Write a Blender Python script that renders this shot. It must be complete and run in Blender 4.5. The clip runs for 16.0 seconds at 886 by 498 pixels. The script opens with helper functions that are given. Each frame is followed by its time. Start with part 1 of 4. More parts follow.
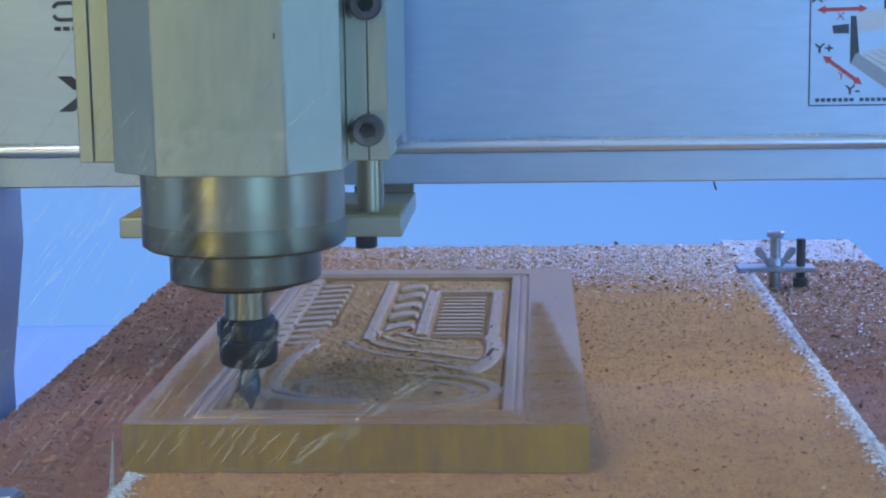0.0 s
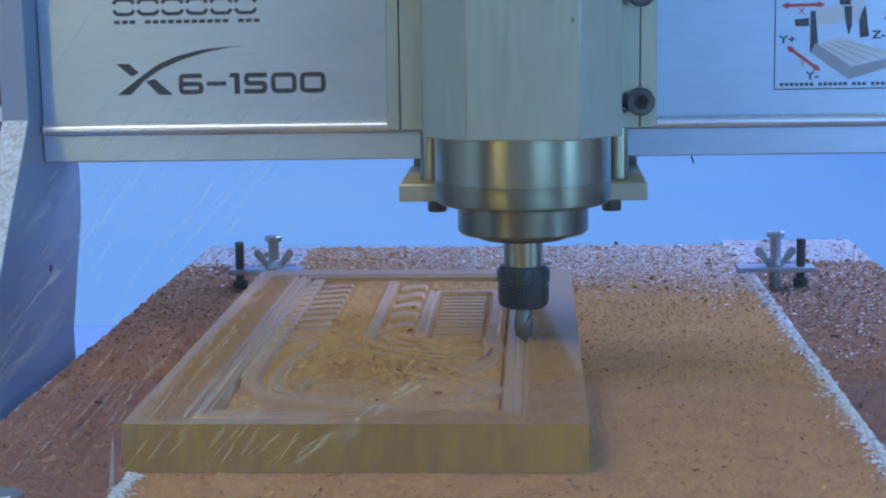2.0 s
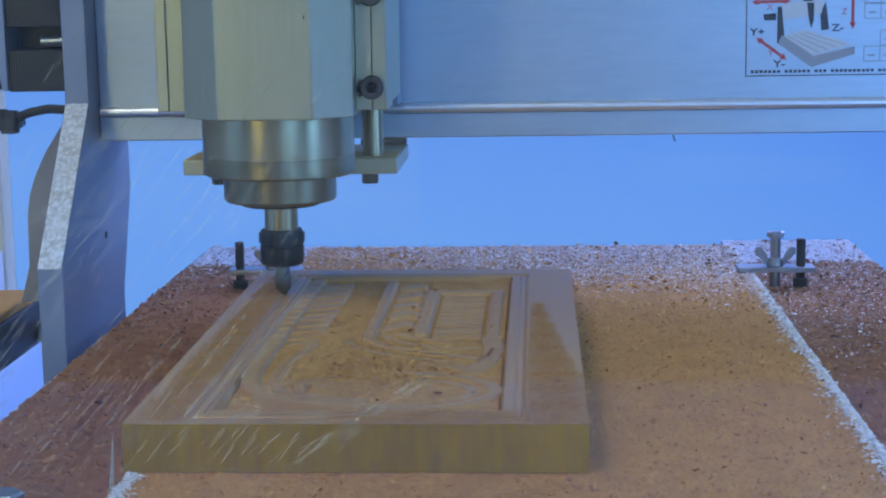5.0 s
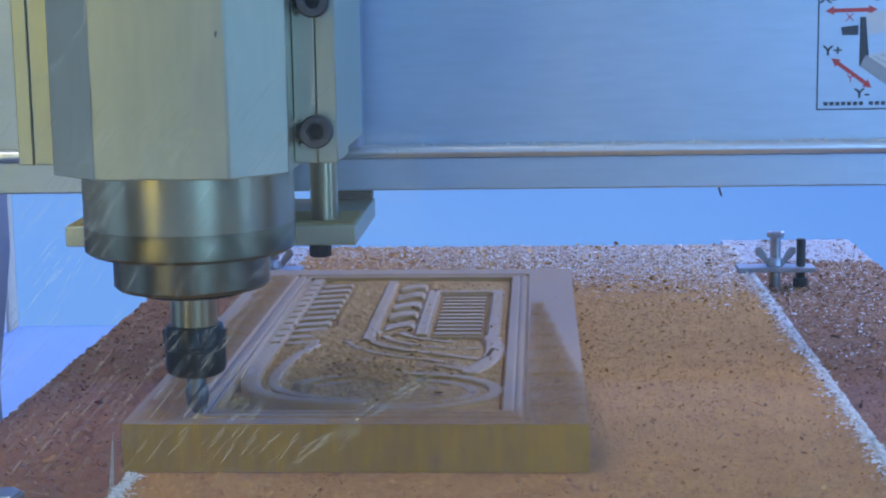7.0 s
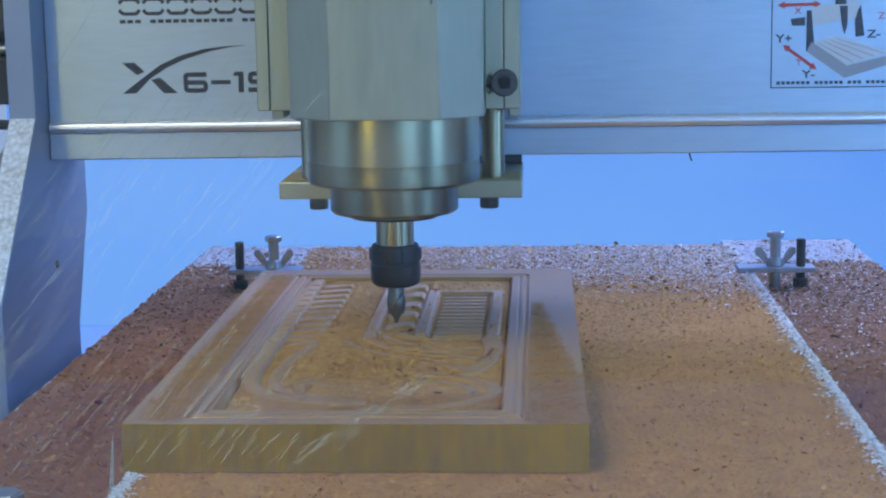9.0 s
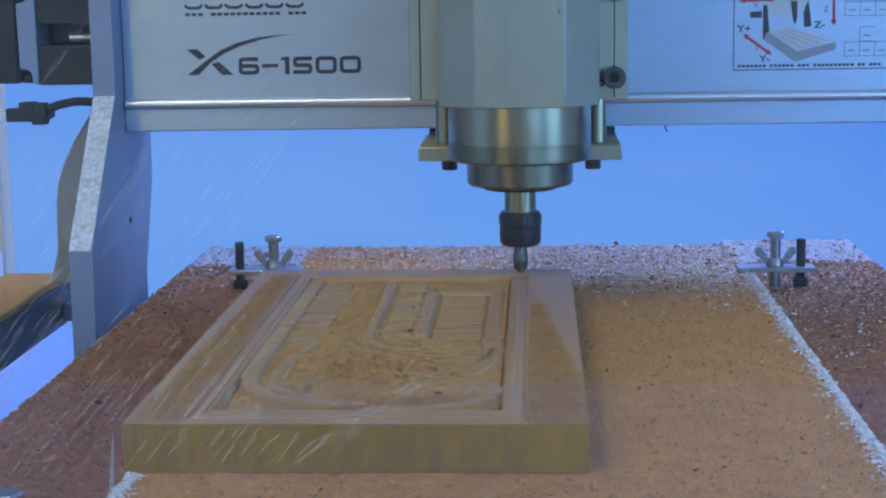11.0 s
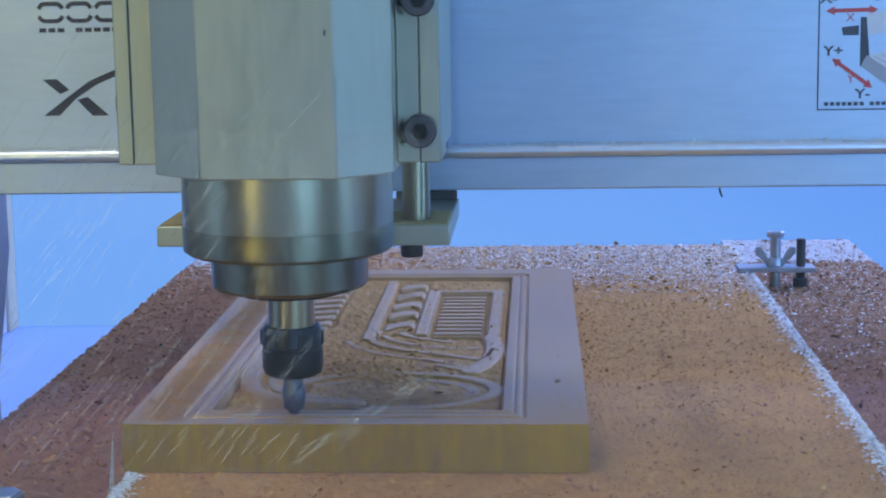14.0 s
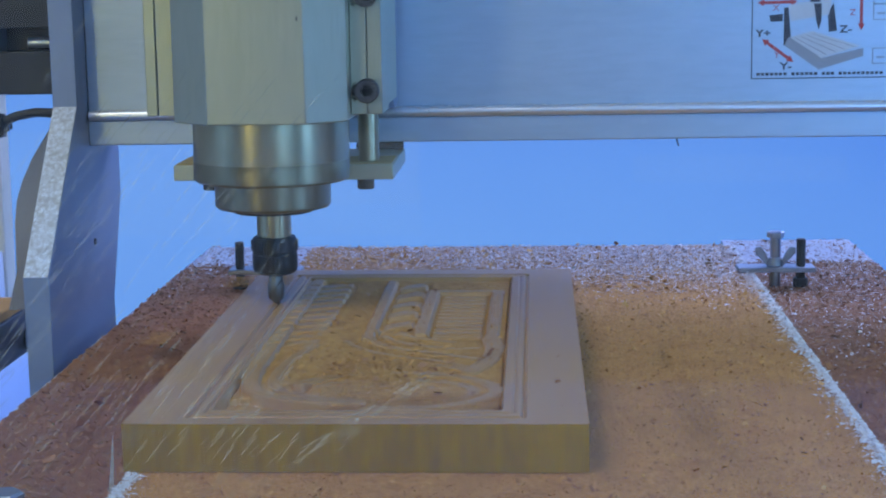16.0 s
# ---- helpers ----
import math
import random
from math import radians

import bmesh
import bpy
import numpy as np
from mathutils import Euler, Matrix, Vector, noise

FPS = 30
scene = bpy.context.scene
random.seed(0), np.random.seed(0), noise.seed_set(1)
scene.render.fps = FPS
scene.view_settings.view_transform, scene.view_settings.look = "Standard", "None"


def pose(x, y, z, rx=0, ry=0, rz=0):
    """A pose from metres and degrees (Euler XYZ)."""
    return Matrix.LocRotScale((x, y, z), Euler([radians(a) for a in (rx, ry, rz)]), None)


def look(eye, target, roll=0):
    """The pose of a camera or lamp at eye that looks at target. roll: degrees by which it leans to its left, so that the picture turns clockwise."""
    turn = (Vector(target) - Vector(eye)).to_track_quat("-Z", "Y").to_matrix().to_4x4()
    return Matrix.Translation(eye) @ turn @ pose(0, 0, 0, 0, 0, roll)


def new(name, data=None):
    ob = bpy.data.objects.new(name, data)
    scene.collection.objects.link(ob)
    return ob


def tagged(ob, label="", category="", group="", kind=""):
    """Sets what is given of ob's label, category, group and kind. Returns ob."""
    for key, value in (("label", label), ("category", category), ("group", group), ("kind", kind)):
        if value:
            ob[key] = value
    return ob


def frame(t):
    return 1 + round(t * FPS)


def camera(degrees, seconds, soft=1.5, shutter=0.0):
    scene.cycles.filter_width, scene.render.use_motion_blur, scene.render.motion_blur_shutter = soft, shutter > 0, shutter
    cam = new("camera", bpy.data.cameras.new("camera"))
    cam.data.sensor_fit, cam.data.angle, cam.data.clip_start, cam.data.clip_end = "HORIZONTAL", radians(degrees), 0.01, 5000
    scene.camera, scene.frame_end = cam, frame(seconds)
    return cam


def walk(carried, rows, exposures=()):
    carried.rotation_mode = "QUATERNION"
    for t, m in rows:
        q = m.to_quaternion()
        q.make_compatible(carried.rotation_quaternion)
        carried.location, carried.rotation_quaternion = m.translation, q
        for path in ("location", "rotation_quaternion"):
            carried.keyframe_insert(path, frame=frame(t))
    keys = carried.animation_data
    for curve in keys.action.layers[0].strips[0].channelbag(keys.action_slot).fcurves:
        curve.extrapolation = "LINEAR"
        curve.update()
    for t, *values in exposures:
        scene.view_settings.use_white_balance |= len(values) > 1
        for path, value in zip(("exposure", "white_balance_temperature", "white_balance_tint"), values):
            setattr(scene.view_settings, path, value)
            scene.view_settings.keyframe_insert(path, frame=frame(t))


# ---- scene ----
MM = 0.001

# ---------------------------------------------------------------- camera
cam = camera(30.256, 16.0, 2.0, 0.0)
CAM_POSE = pose(0.05611, -0.48246, 0.14933, 90 - 9.38, 0, 3.31) @ pose(0, 0, 0, 0, 0, -0.85)
# the film camera's automatic exposure and white balance drift with the gantry
walk(cam, [(0.0, CAM_POSE), (16.0, CAM_POSE)],
     [(0.0, 0.08, 6560, 10), (1.2, 0.08, 6600, 11), (2.5, -0.07, 6330, 12), (3.3, -0.10, 6280, 13), (4.6, -0.10, 6280, 13), (6.4, -0.09, 6330, 13),
      (7.2, 0.06, 6620, 11), (8.5, 0.11, 6660, 11), (9.1, 0.05, 6450, 10), (9.8, -0.12, 6280, 13), (11.4, -0.12, 6280, 13), (12.5, -0.09, 6330, 13),
      (13.4, 0.09, 6660, 11), (14.4, 0.09, 6580, 11), (15.1, -0.02, 6400, 10), (16.0, -0.10, 6330, 13)])

# ---------------------------------------------------------------- world and lights
world = bpy.data.worlds.new("world")
scene.world = world
world.use_nodes = True
wn = world.node_tree.nodes
sky = wn.new("ShaderNodeTexSky")
sky.sky_type, sky.sun_disc = "NISHITA", False
sky.sun_elevation, sky.sun_rotation = radians(50), radians(-30)
world.node_tree.links.new(sky.outputs[0], wn["Background"].inputs[0])
wn["Background"].inputs[1].default_value = 0.06


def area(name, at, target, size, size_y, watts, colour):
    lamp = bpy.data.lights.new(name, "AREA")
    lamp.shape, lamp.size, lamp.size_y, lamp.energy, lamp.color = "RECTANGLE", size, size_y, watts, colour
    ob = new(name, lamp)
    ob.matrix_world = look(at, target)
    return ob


area("ceiling_lamp", (-0.52, -0.36, 1.42), (-0.2, 0.0, 0), 0.9, 1.2, 12.2, (0.80, 0.87, 0.80))
# Added blue lamp, out of view, for the light from behind.
area("rear_blue_lamp", (0.25, 0.97, 0.50), (0.05, 0.2, 0.0), 1.5, 0.6, 20.0, (0.45, 0.535, 0.97))
# West and east lamps, added unseen, give the steel its blue bands.
area("west_blue_lamp", (-1.60, -0.62, 0.45), (0.0, -0.62, 0.45), 0.9, 1.3, 2.8, (0.22, 0.50, 1.0))
area("east_blue_lamp", (1.60, -1.10, 0.45), (0.0, -1.1, 0.45), 1.3, 1.3, 27.0, (0.22, 0.52, 1.0))
# Added fill that brightens the right of the panel; no window stands there.
area("south_fill_lamp", (1.00, -1.90, 0.35), (1.0, 0.0, 0.35), 0.8, 1.3, 8.5, (0.26, 0.58, 1.0))
# Added warm fill for the block and boards.
area("warm_fill_lamp", (-0.30, -0.55, 0.88), (0.05, 0.05, 0.0), 0.60, 0.60, 1.5, (1.0, 0.73, 0.32))
# Added unseen strip for the yellow stripe reflected in the steel.
area("warm_strip_lamp", (-0.42, -0.70, 0.16), (0.0, 0.0, 0.05), 0.10, 0.4, 0.65, (1.0, 0.86, 0.20))


# ---------------------------------------------------------------- materials
def shader(name, base, dark=None, rough=0.5, metal=0.0, scale=40.0, fine=400.0, bump=0.1, island=0.0,
           stretch=(1, 1, 1), stain=0.5, rough_var=0.12, spec=None):
    """A surface with two scales of variation, in metres of object space."""
    m = bpy.data.materials.new(name)
    m.use_nodes = True
    nt = m.node_tree
    n, lk = nt.nodes, nt.links
    b = n["Principled BSDF"]
    b.inputs["Metallic"].default_value = metal
    b.inputs["Specular IOR Level"].default_value = spec if spec is not None else (0.2 if rough > 0.52 else 0.5)
    tc = n.new("ShaderNodeTexCoord")
    mp = n.new("ShaderNodeMapping")
    mp.inputs["Scale"].default_value = stretch
    lk.new(tc.outputs["Object"], mp.inputs["Vector"])
    big, small = n.new("ShaderNodeTexNoise"), n.new("ShaderNodeTexNoise")
    big.inputs["Scale"].default_value, small.inputs["Scale"].default_value = scale, fine
    big.inputs["Detail"].default_value, small.inputs["Detail"].default_value = 5, 4
    for t in (big, small):
        lk.new(mp.outputs[0], t.inputs["Vector"])
    mix = n.new("ShaderNodeMix")
    mix.data_type = "FLOAT"
    mix.inputs[0].default_value = stain
    lk.new(small.outputs[0], mix.inputs[2])
    lk.new(big.outputs[0], mix.inputs[3])
    ramp = n.new("ShaderNodeValToRGB")
    dark = dark or tuple(c * 0.7 for c in base)
    ramp.color_ramp.elements[0].position, ramp.color_ramp.elements[1].position = 0.36, 0.64
    ramp.color_ramp.elements[0].color, ramp.color_ramp.elements[1].color = (*dark, 1), (*base, 1)
    if island:
        geo = n.new("ShaderNodeNewGeometry")
        mix2 = n.new("ShaderNodeMix")
        mix2.data_type = "FLOAT"
        mix2.inputs[0].default_value = island
        lk.new(mix.outputs[0], mix2.inputs[2])
        lk.new(geo.outputs["Random Per Island"], mix2.inputs[3])
        lk.new(mix2.outputs[0], ramp.inputs[0])
    else:
        lk.new(mix.outputs[0], ramp.inputs[0])
    lk.new(ramp.outputs[0], b.inputs["Base Color"])
    rr = n.new("ShaderNodeMapRange")
    rr.inputs[3].default_value, rr.inputs[4].default_value = max(0.02, rough - rough_var), min(1, rough + rough_var)
    lk.new(small.outputs[0], rr.inputs[0])
    lk.new(rr.outputs[0], b.inputs["Roughness"])
    if bump:
        bp = n.new("ShaderNodeBump")
        bp.inputs["Strength"].default_value, bp.inputs["Distance"].default_value = bump, 0.0006
        lk.new(small.outputs[0], bp.inputs["Height"])
        lk.new(bp.outputs[0], b.inputs["Normal"])
    return m


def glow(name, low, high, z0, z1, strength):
    """A glowing plain surface: brightness painted as a colour that drifts with height and sideways."""
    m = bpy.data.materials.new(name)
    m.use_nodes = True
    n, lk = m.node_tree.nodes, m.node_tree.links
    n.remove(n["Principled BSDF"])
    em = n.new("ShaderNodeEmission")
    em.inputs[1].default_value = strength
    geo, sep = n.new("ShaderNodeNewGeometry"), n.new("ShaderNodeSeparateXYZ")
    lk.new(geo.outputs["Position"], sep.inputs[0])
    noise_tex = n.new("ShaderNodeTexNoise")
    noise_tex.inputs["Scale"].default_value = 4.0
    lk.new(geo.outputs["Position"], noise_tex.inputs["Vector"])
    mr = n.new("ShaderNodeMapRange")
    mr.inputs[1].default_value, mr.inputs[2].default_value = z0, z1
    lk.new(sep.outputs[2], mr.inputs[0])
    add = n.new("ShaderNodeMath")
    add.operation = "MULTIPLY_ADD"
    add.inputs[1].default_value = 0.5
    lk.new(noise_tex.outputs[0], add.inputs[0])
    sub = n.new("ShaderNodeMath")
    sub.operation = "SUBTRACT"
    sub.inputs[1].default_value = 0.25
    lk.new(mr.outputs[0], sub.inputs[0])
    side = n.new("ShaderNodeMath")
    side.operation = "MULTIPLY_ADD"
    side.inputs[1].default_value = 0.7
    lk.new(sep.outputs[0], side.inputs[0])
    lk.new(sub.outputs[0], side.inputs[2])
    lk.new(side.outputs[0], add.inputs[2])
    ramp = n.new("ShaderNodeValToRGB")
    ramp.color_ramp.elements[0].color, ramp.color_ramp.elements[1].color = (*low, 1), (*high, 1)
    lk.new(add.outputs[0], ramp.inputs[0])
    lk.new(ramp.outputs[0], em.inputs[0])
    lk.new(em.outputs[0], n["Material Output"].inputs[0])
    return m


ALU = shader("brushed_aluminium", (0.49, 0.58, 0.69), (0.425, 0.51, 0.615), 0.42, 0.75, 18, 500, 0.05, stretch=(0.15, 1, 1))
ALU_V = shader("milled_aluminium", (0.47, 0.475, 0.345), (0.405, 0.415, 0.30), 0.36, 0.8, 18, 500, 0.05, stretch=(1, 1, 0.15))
# darker and bluer than the other aluminium
ALU_DARK = shader("dark_aluminium", (0.28, 0.33, 0.43), (0.23, 0.275, 0.37), 0.5, 0.6, 20, 500, 0.05)
STEEL = shader("turned_steel", (0.40, 0.35, 0.215), (0.36, 0.31, 0.185), 0.28, 1.0, 8, 25, 0.0, stain=0.6, rough_var=0.0, stretch=(1, 1, 0.2))
STEEL_RING = shader("worn_steel_ring", (0.235, 0.20, 0.125), (0.20, 0.17, 0.105), 0.32, 1.0, 12, 40, 0.0, stain=0.6, rough_var=0.0)
CHROME = shader("polished_rod", (0.82, 0.85, 0.90), (0.76, 0.79, 0.84), 0.32, 0.85, 30, 500, 0.02)
BLACK = shader("black_oxide", (0.04, 0.04, 0.043), (0.024, 0.024, 0.026), 0.42, 0.4, 60, 900, 0.1)
# near black that paints the shade inside the bolt sockets
SOCKET_SHADE = shader("recess_shade", (0.012, 0.012, 0.012), (0.008, 0.008, 0.008), 0.8, 0.0, 200, 900, 0.0)
BOLT = shader("worn_black_bolt", (0.11, 0.11, 0.115), (0.06, 0.06, 0.063), 0.36, 0.8, 200, 900, 0.05)
NUT = shader("dark_steel", (0.05, 0.05, 0.05), (0.032, 0.032, 0.034), 0.36, 0.7, 40, 200, 0.0)
CARBIDE = shader("carbide", (0.22, 0.21, 0.19), (0.13, 0.12, 0.11), 0.42, 0.9, 200, 900, 0.1)
ZINC = shader("zinc_plated", (0.43, 0.45, 0.48), (0.31, 0.33, 0.36), 0.34, 0.9, 100, 900, 0.05)
PLASTIC = shader("black_plastic", (0.03, 0.03, 0.032), (0.02, 0.02, 0.022), 0.5, 0.0, 60, 600, 0.1)
GREY_PLASTIC = shader("grey_plastic", (0.34, 0.33, 0.32), (0.27, 0.26, 0.25), 0.55, 0.0, 30, 400, 0.1)
CREAM = shader("cream_paint", (0.72, 0.66, 0.50), (0.64, 0.58, 0.43), 0.6, 0.0, 12, 200, 0.05)
WHITE = shader("white_plastic", (0.78, 0.78, 0.78), (0.72, 0.72, 0.73), 0.45, 0.0, 8, 300, 0.03)
# bench laminate with the blue light put into its colour
BLUE_LIT_TOP = shader("blue_lit_laminate", (0.33, 0.52, 0.95), (0.31, 0.49, 0.91), 0.5, 0.0, 8, 300, 0.03)
PAINT = shader("wall_paint", (0.62, 0.60, 0.56), (0.57, 0.55, 0.51), 0.8, 0.0, 6, 200, 0.1)
BOARD = shader("dusty_chipboard", (0.75, 0.385, 0.105), (0.42, 0.185, 0.044), 0.85, 0.0, 60, 800, 0.7, stain=0.22)
BOARD_LOW = shader("dull_brown_board", (0.42, 0.185, 0.078), (0.25, 0.10, 0.042), 0.85, 0.0, 70, 600, 0.8, stain=0.45)
PALE_BOARD = shader("pale_laminated_board", (0.64, 0.62, 0.64), (0.54, 0.52, 0.54), 0.32, 0.0, 30, 420, 0.15, stain=0.5)
# sides of the block: darker and more olive than its top
WOOD_SIDE = shader("olive_wood_side", (0.40, 0.235, 0.014), (0.23, 0.13, 0.008), 0.75, 0.0, 24, 420, 0.25, stretch=(1.0, 1.0, 0.16), stain=0.5, spec=0.1)
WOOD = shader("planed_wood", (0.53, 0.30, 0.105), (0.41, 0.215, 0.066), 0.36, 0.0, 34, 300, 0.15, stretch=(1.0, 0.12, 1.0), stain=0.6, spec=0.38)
CHIP = shader("wood_chip", (0.80, 0.44, 0.135), (0.44, 0.185, 0.052), 0.6, 0.0, 200, 900, 0.2, island=0.8)
# chip colour whitened to carry the sheen of the backlight too
CHIP_PALE = shader("pale_wood_chip", (0.94, 0.90, 0.90), (0.60, 0.43, 0.33), 0.32, 0.0, 200, 900, 0.2, island=0.8)
CHIP_WHITE = shader("white_wood_dust", (0.93, 0.91, 0.89), (0.74, 0.69, 0.64), 0.5, 0.0, 200, 900, 0.2, island=0.8)
CHIP_DULL = shader("dull_wood_chip", (0.48, 0.24, 0.105), (0.26, 0.103, 0.043), 0.6, 0.0, 200, 900, 0.2, island=0.8)
DUST = shader("fine_wood_dust", (0.76, 0.79, 0.82), (0.44, 0.42, 0.40), 0.8, 0.0, 160, 520, 0.6, stain=0.3)
CHIP_SOFT = shader("soft_wood_chip", (0.74, 0.395, 0.105), (0.38, 0.17, 0.035), 0.7, 0.0, 200, 900, 0.2, island=0.8)
HEAP = shader("orange_wood_dust", (0.62, 0.345, 0.105), (0.44, 0.22, 0.06), 0.8, 0.0, 70, 380, 1.0, stain=0.35)
TAN_DUST = shader("tan_dust", (0.52, 0.42, 0.19), (0.36, 0.24, 0.08), 0.8, 0.0, 90, 420, 0.5)
INK = shader("dark_ink", (0.035, 0.035, 0.05), (0.028, 0.028, 0.04), 0.5, 0.0, 60, 600, 0.0)
INK_RED = shader("red_ink", (0.50, 0.05, 0.05), (0.42, 0.04, 0.04), 0.5, 0.0, 60, 600, 0.0)
INK_GREY = shader("grey_ink", (0.30, 0.31, 0.34), (0.26, 0.27, 0.30), 0.5, 0.0, 60, 600, 0.0)
INK_PALE = shader("pale_ink", (0.55, 0.56, 0.58), (0.5, 0.51, 0.53), 0.5, 0.0, 60, 600, 0.0)
# blue brightness of the background, painted as glow
BRIGHT = glow("backdrop_glow", (0.19, 0.437, 1.0), (0.085, 0.275, 0.95), -0.06, 0.20, 0.93)


def clear_sheet():
    m = bpy.data.materials.new("clear_acrylic")
    m.use_nodes = True
    n, lk = m.node_tree.nodes, m.node_tree.links
    n.remove(n["Principled BSDF"])
    tr, gl, fr, mx = (n.new("ShaderNodeBsdfTransparent"), n.new("ShaderNodeBsdfGlossy"), n.new("ShaderNodeFresnel"),
                      n.new("ShaderNodeMixShader"))
    fr.inputs[0].default_value = 1.49
    gl.inputs["Roughness"].default_value = 0.03
    tr.inputs[0].default_value = (0.96, 0.98, 1.0, 1)
    lk.new(fr.outputs[0], mx.inputs[0])
    lk.new(tr.outputs[0], mx.inputs[1])
    lk.new(gl.outputs[0], mx.inputs[2])
    lk.new(mx.outputs[0], n["Material Output"].inputs[0])
    return m


def pane_mark(alpha=0.2):
    m = bpy.data.materials.new("scratch_and_reflection")
    m.use_nodes = True
    n, lk = m.node_tree.nodes, m.node_tree.links
    b = n["Principled BSDF"]
    b.inputs["Base Color"].default_value = (0.97, 0.84, 0.58, 1)
    b.inputs["Roughness"].default_value = 0.6
    b.inputs["Alpha"].default_value = alpha
    return m


def grease_film():
    m = bpy.data.materials.new("black_grease")
    m.use_nodes = True
    n, lk = m.node_tree.nodes, m.node_tree.links
    b = n["Principled BSDF"]
    b.inputs["Base Color"].default_value = (0.015, 0.014, 0.013, 1)
    b.inputs["Roughness"].default_value = 0.7
    spots, span, tc = n.new("ShaderNodeTexNoise"), n.new("ShaderNodeMapRange"), n.new("ShaderNodeTexCoord")
    spots.inputs["Scale"].default_value = 700
    span.inputs[1].default_value, span.inputs[2].default_value, span.inputs[4].default_value = 0.35, 0.7, 0.5
    lk.new(tc.outputs["Object"], spots.inputs["Vector"])
    lk.new(spots.outputs[0], span.inputs[0])
    lk.new(span.outputs[0], b.inputs["Alpha"])
    return m


GREASE = grease_film()
# the faintest mark paints room reflections on the pane
ACRYLIC, SCRATCH, PANE_REFLECTION = clear_sheet(), pane_mark(0.2), pane_mark(0.022)


# ---------------------------------------------------------------- mesh helpers (all in millimetres)
def box(bm, x0, x1, y0, y1, z0, z1):
    r = bmesh.ops.create_cube(bm, size=1)
    for v in r["verts"]:
        v.co = Vector((x0 + (v.co.x + .5) * (x1 - x0), y0 + (v.co.y + .5) * (y1 - y0), z0 + (v.co.z + .5) * (z1 - z0)))
    return r["verts"]


def lathe(bm, profile, at=(0, 0, 0), axis="z", seg=48):
    """Turns (radius, height) pairs round an axis through at, closed at both ends."""
    rings = []
    for r, h in profile:
        ring = []
        for i in range(seg):
            a = 2 * math.pi * i / seg
            c, s = r * math.cos(a), r * math.sin(a)
            co = {"z": (c, s, h), "y": (c, h, -s), "x": (h, c, s)}[axis]
            ring.append(bm.verts.new(Vector(co) + Vector(at)))
        rings.append(ring)
    for a, b in zip(rings, rings[1:]):
        for i in range(seg):
            f = bm.faces.new((a[i], a[(i + 1) % seg], b[(i + 1) % seg], b[i]))
            f.smooth = True
    bm.faces.new(rings[0][::-1])
    bm.faces.new(rings[-1])


def prism(bm, poly, axis, a, b):
    """A polygon pulled along an axis. poly: (x, y) for z, (y, z) for x, (x, z) for y."""
    put = {"z": lambda p, h: (p[0], p[1], h), "x": lambda p, h: (h, p[0], p[1]), "y": lambda p, h: (p[0], h, p[1])}[axis]
    lo, hi = [bm.verts.new(put(p, a)) for p in poly], [bm.verts.new(put(p, b)) for p in poly]
    n = len(poly)
    for i in range(n):
        bm.faces.new((lo[i], lo[(i + 1) % n], hi[(i + 1) % n], hi[i]))
    bm.faces.new(lo[::-1])
    bm.faces.new(hi)


def tube(bm, points, r, seg=10):
    """A round cable through points."""
    pts = [Vector(p) for p in points]
    rings = []
    for i, p in enumerate(pts):
        d = (pts[min(i + 1, len(pts) - 1)] - pts[max(i - 1, 0)]).normalized()
        u = d.orthogonal().normalized()
        if rings:
            u = (side - d * side.dot(d)).normalized()
        side = u
        w = d.cross(u)
        rings.append([bm.verts.new(p + r * (math.cos(6.2832 * k / seg) * u + math.sin(6.2832 * k / seg) * w)) for k in range(seg)])
    for a, b in zip(rings, rings[1:]):
        for k in range(seg):
            f = bm.faces.new((a[k], a[(k + 1) % seg], b[(k + 1) % seg], b[k]))
            f.smooth = True
    bm.faces.new(rings[0][::-1])
    bm.faces.new(rings[-1])


def part(name, bm, material, parent=None, label="", bevel=0.0):
    bmesh.ops.recalc_face_normals(bm, faces=bm.faces[:])
    bmesh.ops.scale(bm, vec=(MM, MM, MM), verts=bm.verts[:])
    me = bpy.data.meshes.new(name)
    bm.to_mesh(me)
    bm.free()
    me.set_sharp_from_angle(angle=radians(32))
    me.materials.append(material)
    ob = new(name, me)
    if parent:
        ob.parent = parent
    if label:
        tagged(ob, label)
    if bevel:
        md = ob.modifiers.new("bevel", "BEVEL")
        md.width, md.segments, md.limit_method, md.angle_limit = bevel * MM, 2, "ANGLE", radians(40)
    return ob


def block(name, x0, x1, y0, y1, z0, z1, material, parent=None, label="", bevel=0.4):
    bm = bmesh.new()
    box(bm, x0, x1, y0, y1, z0, z1)
    return part(name, bm, material, parent, label, bevel)


def turned(name, profile, material, parent=None, label="", at=(0, 0, 0), axis="z", seg=48):
    bm = bmesh.new()
    lathe(bm, profile, at, axis, seg)
    return part(name, bm, material, parent, label)


def thing(name, label, category, group="", at=None):
    ob = new(name)
    ob.empty_display_size = 0.02
    if at:
        ob.matrix_world = at
    return tagged(ob, label, category, group)


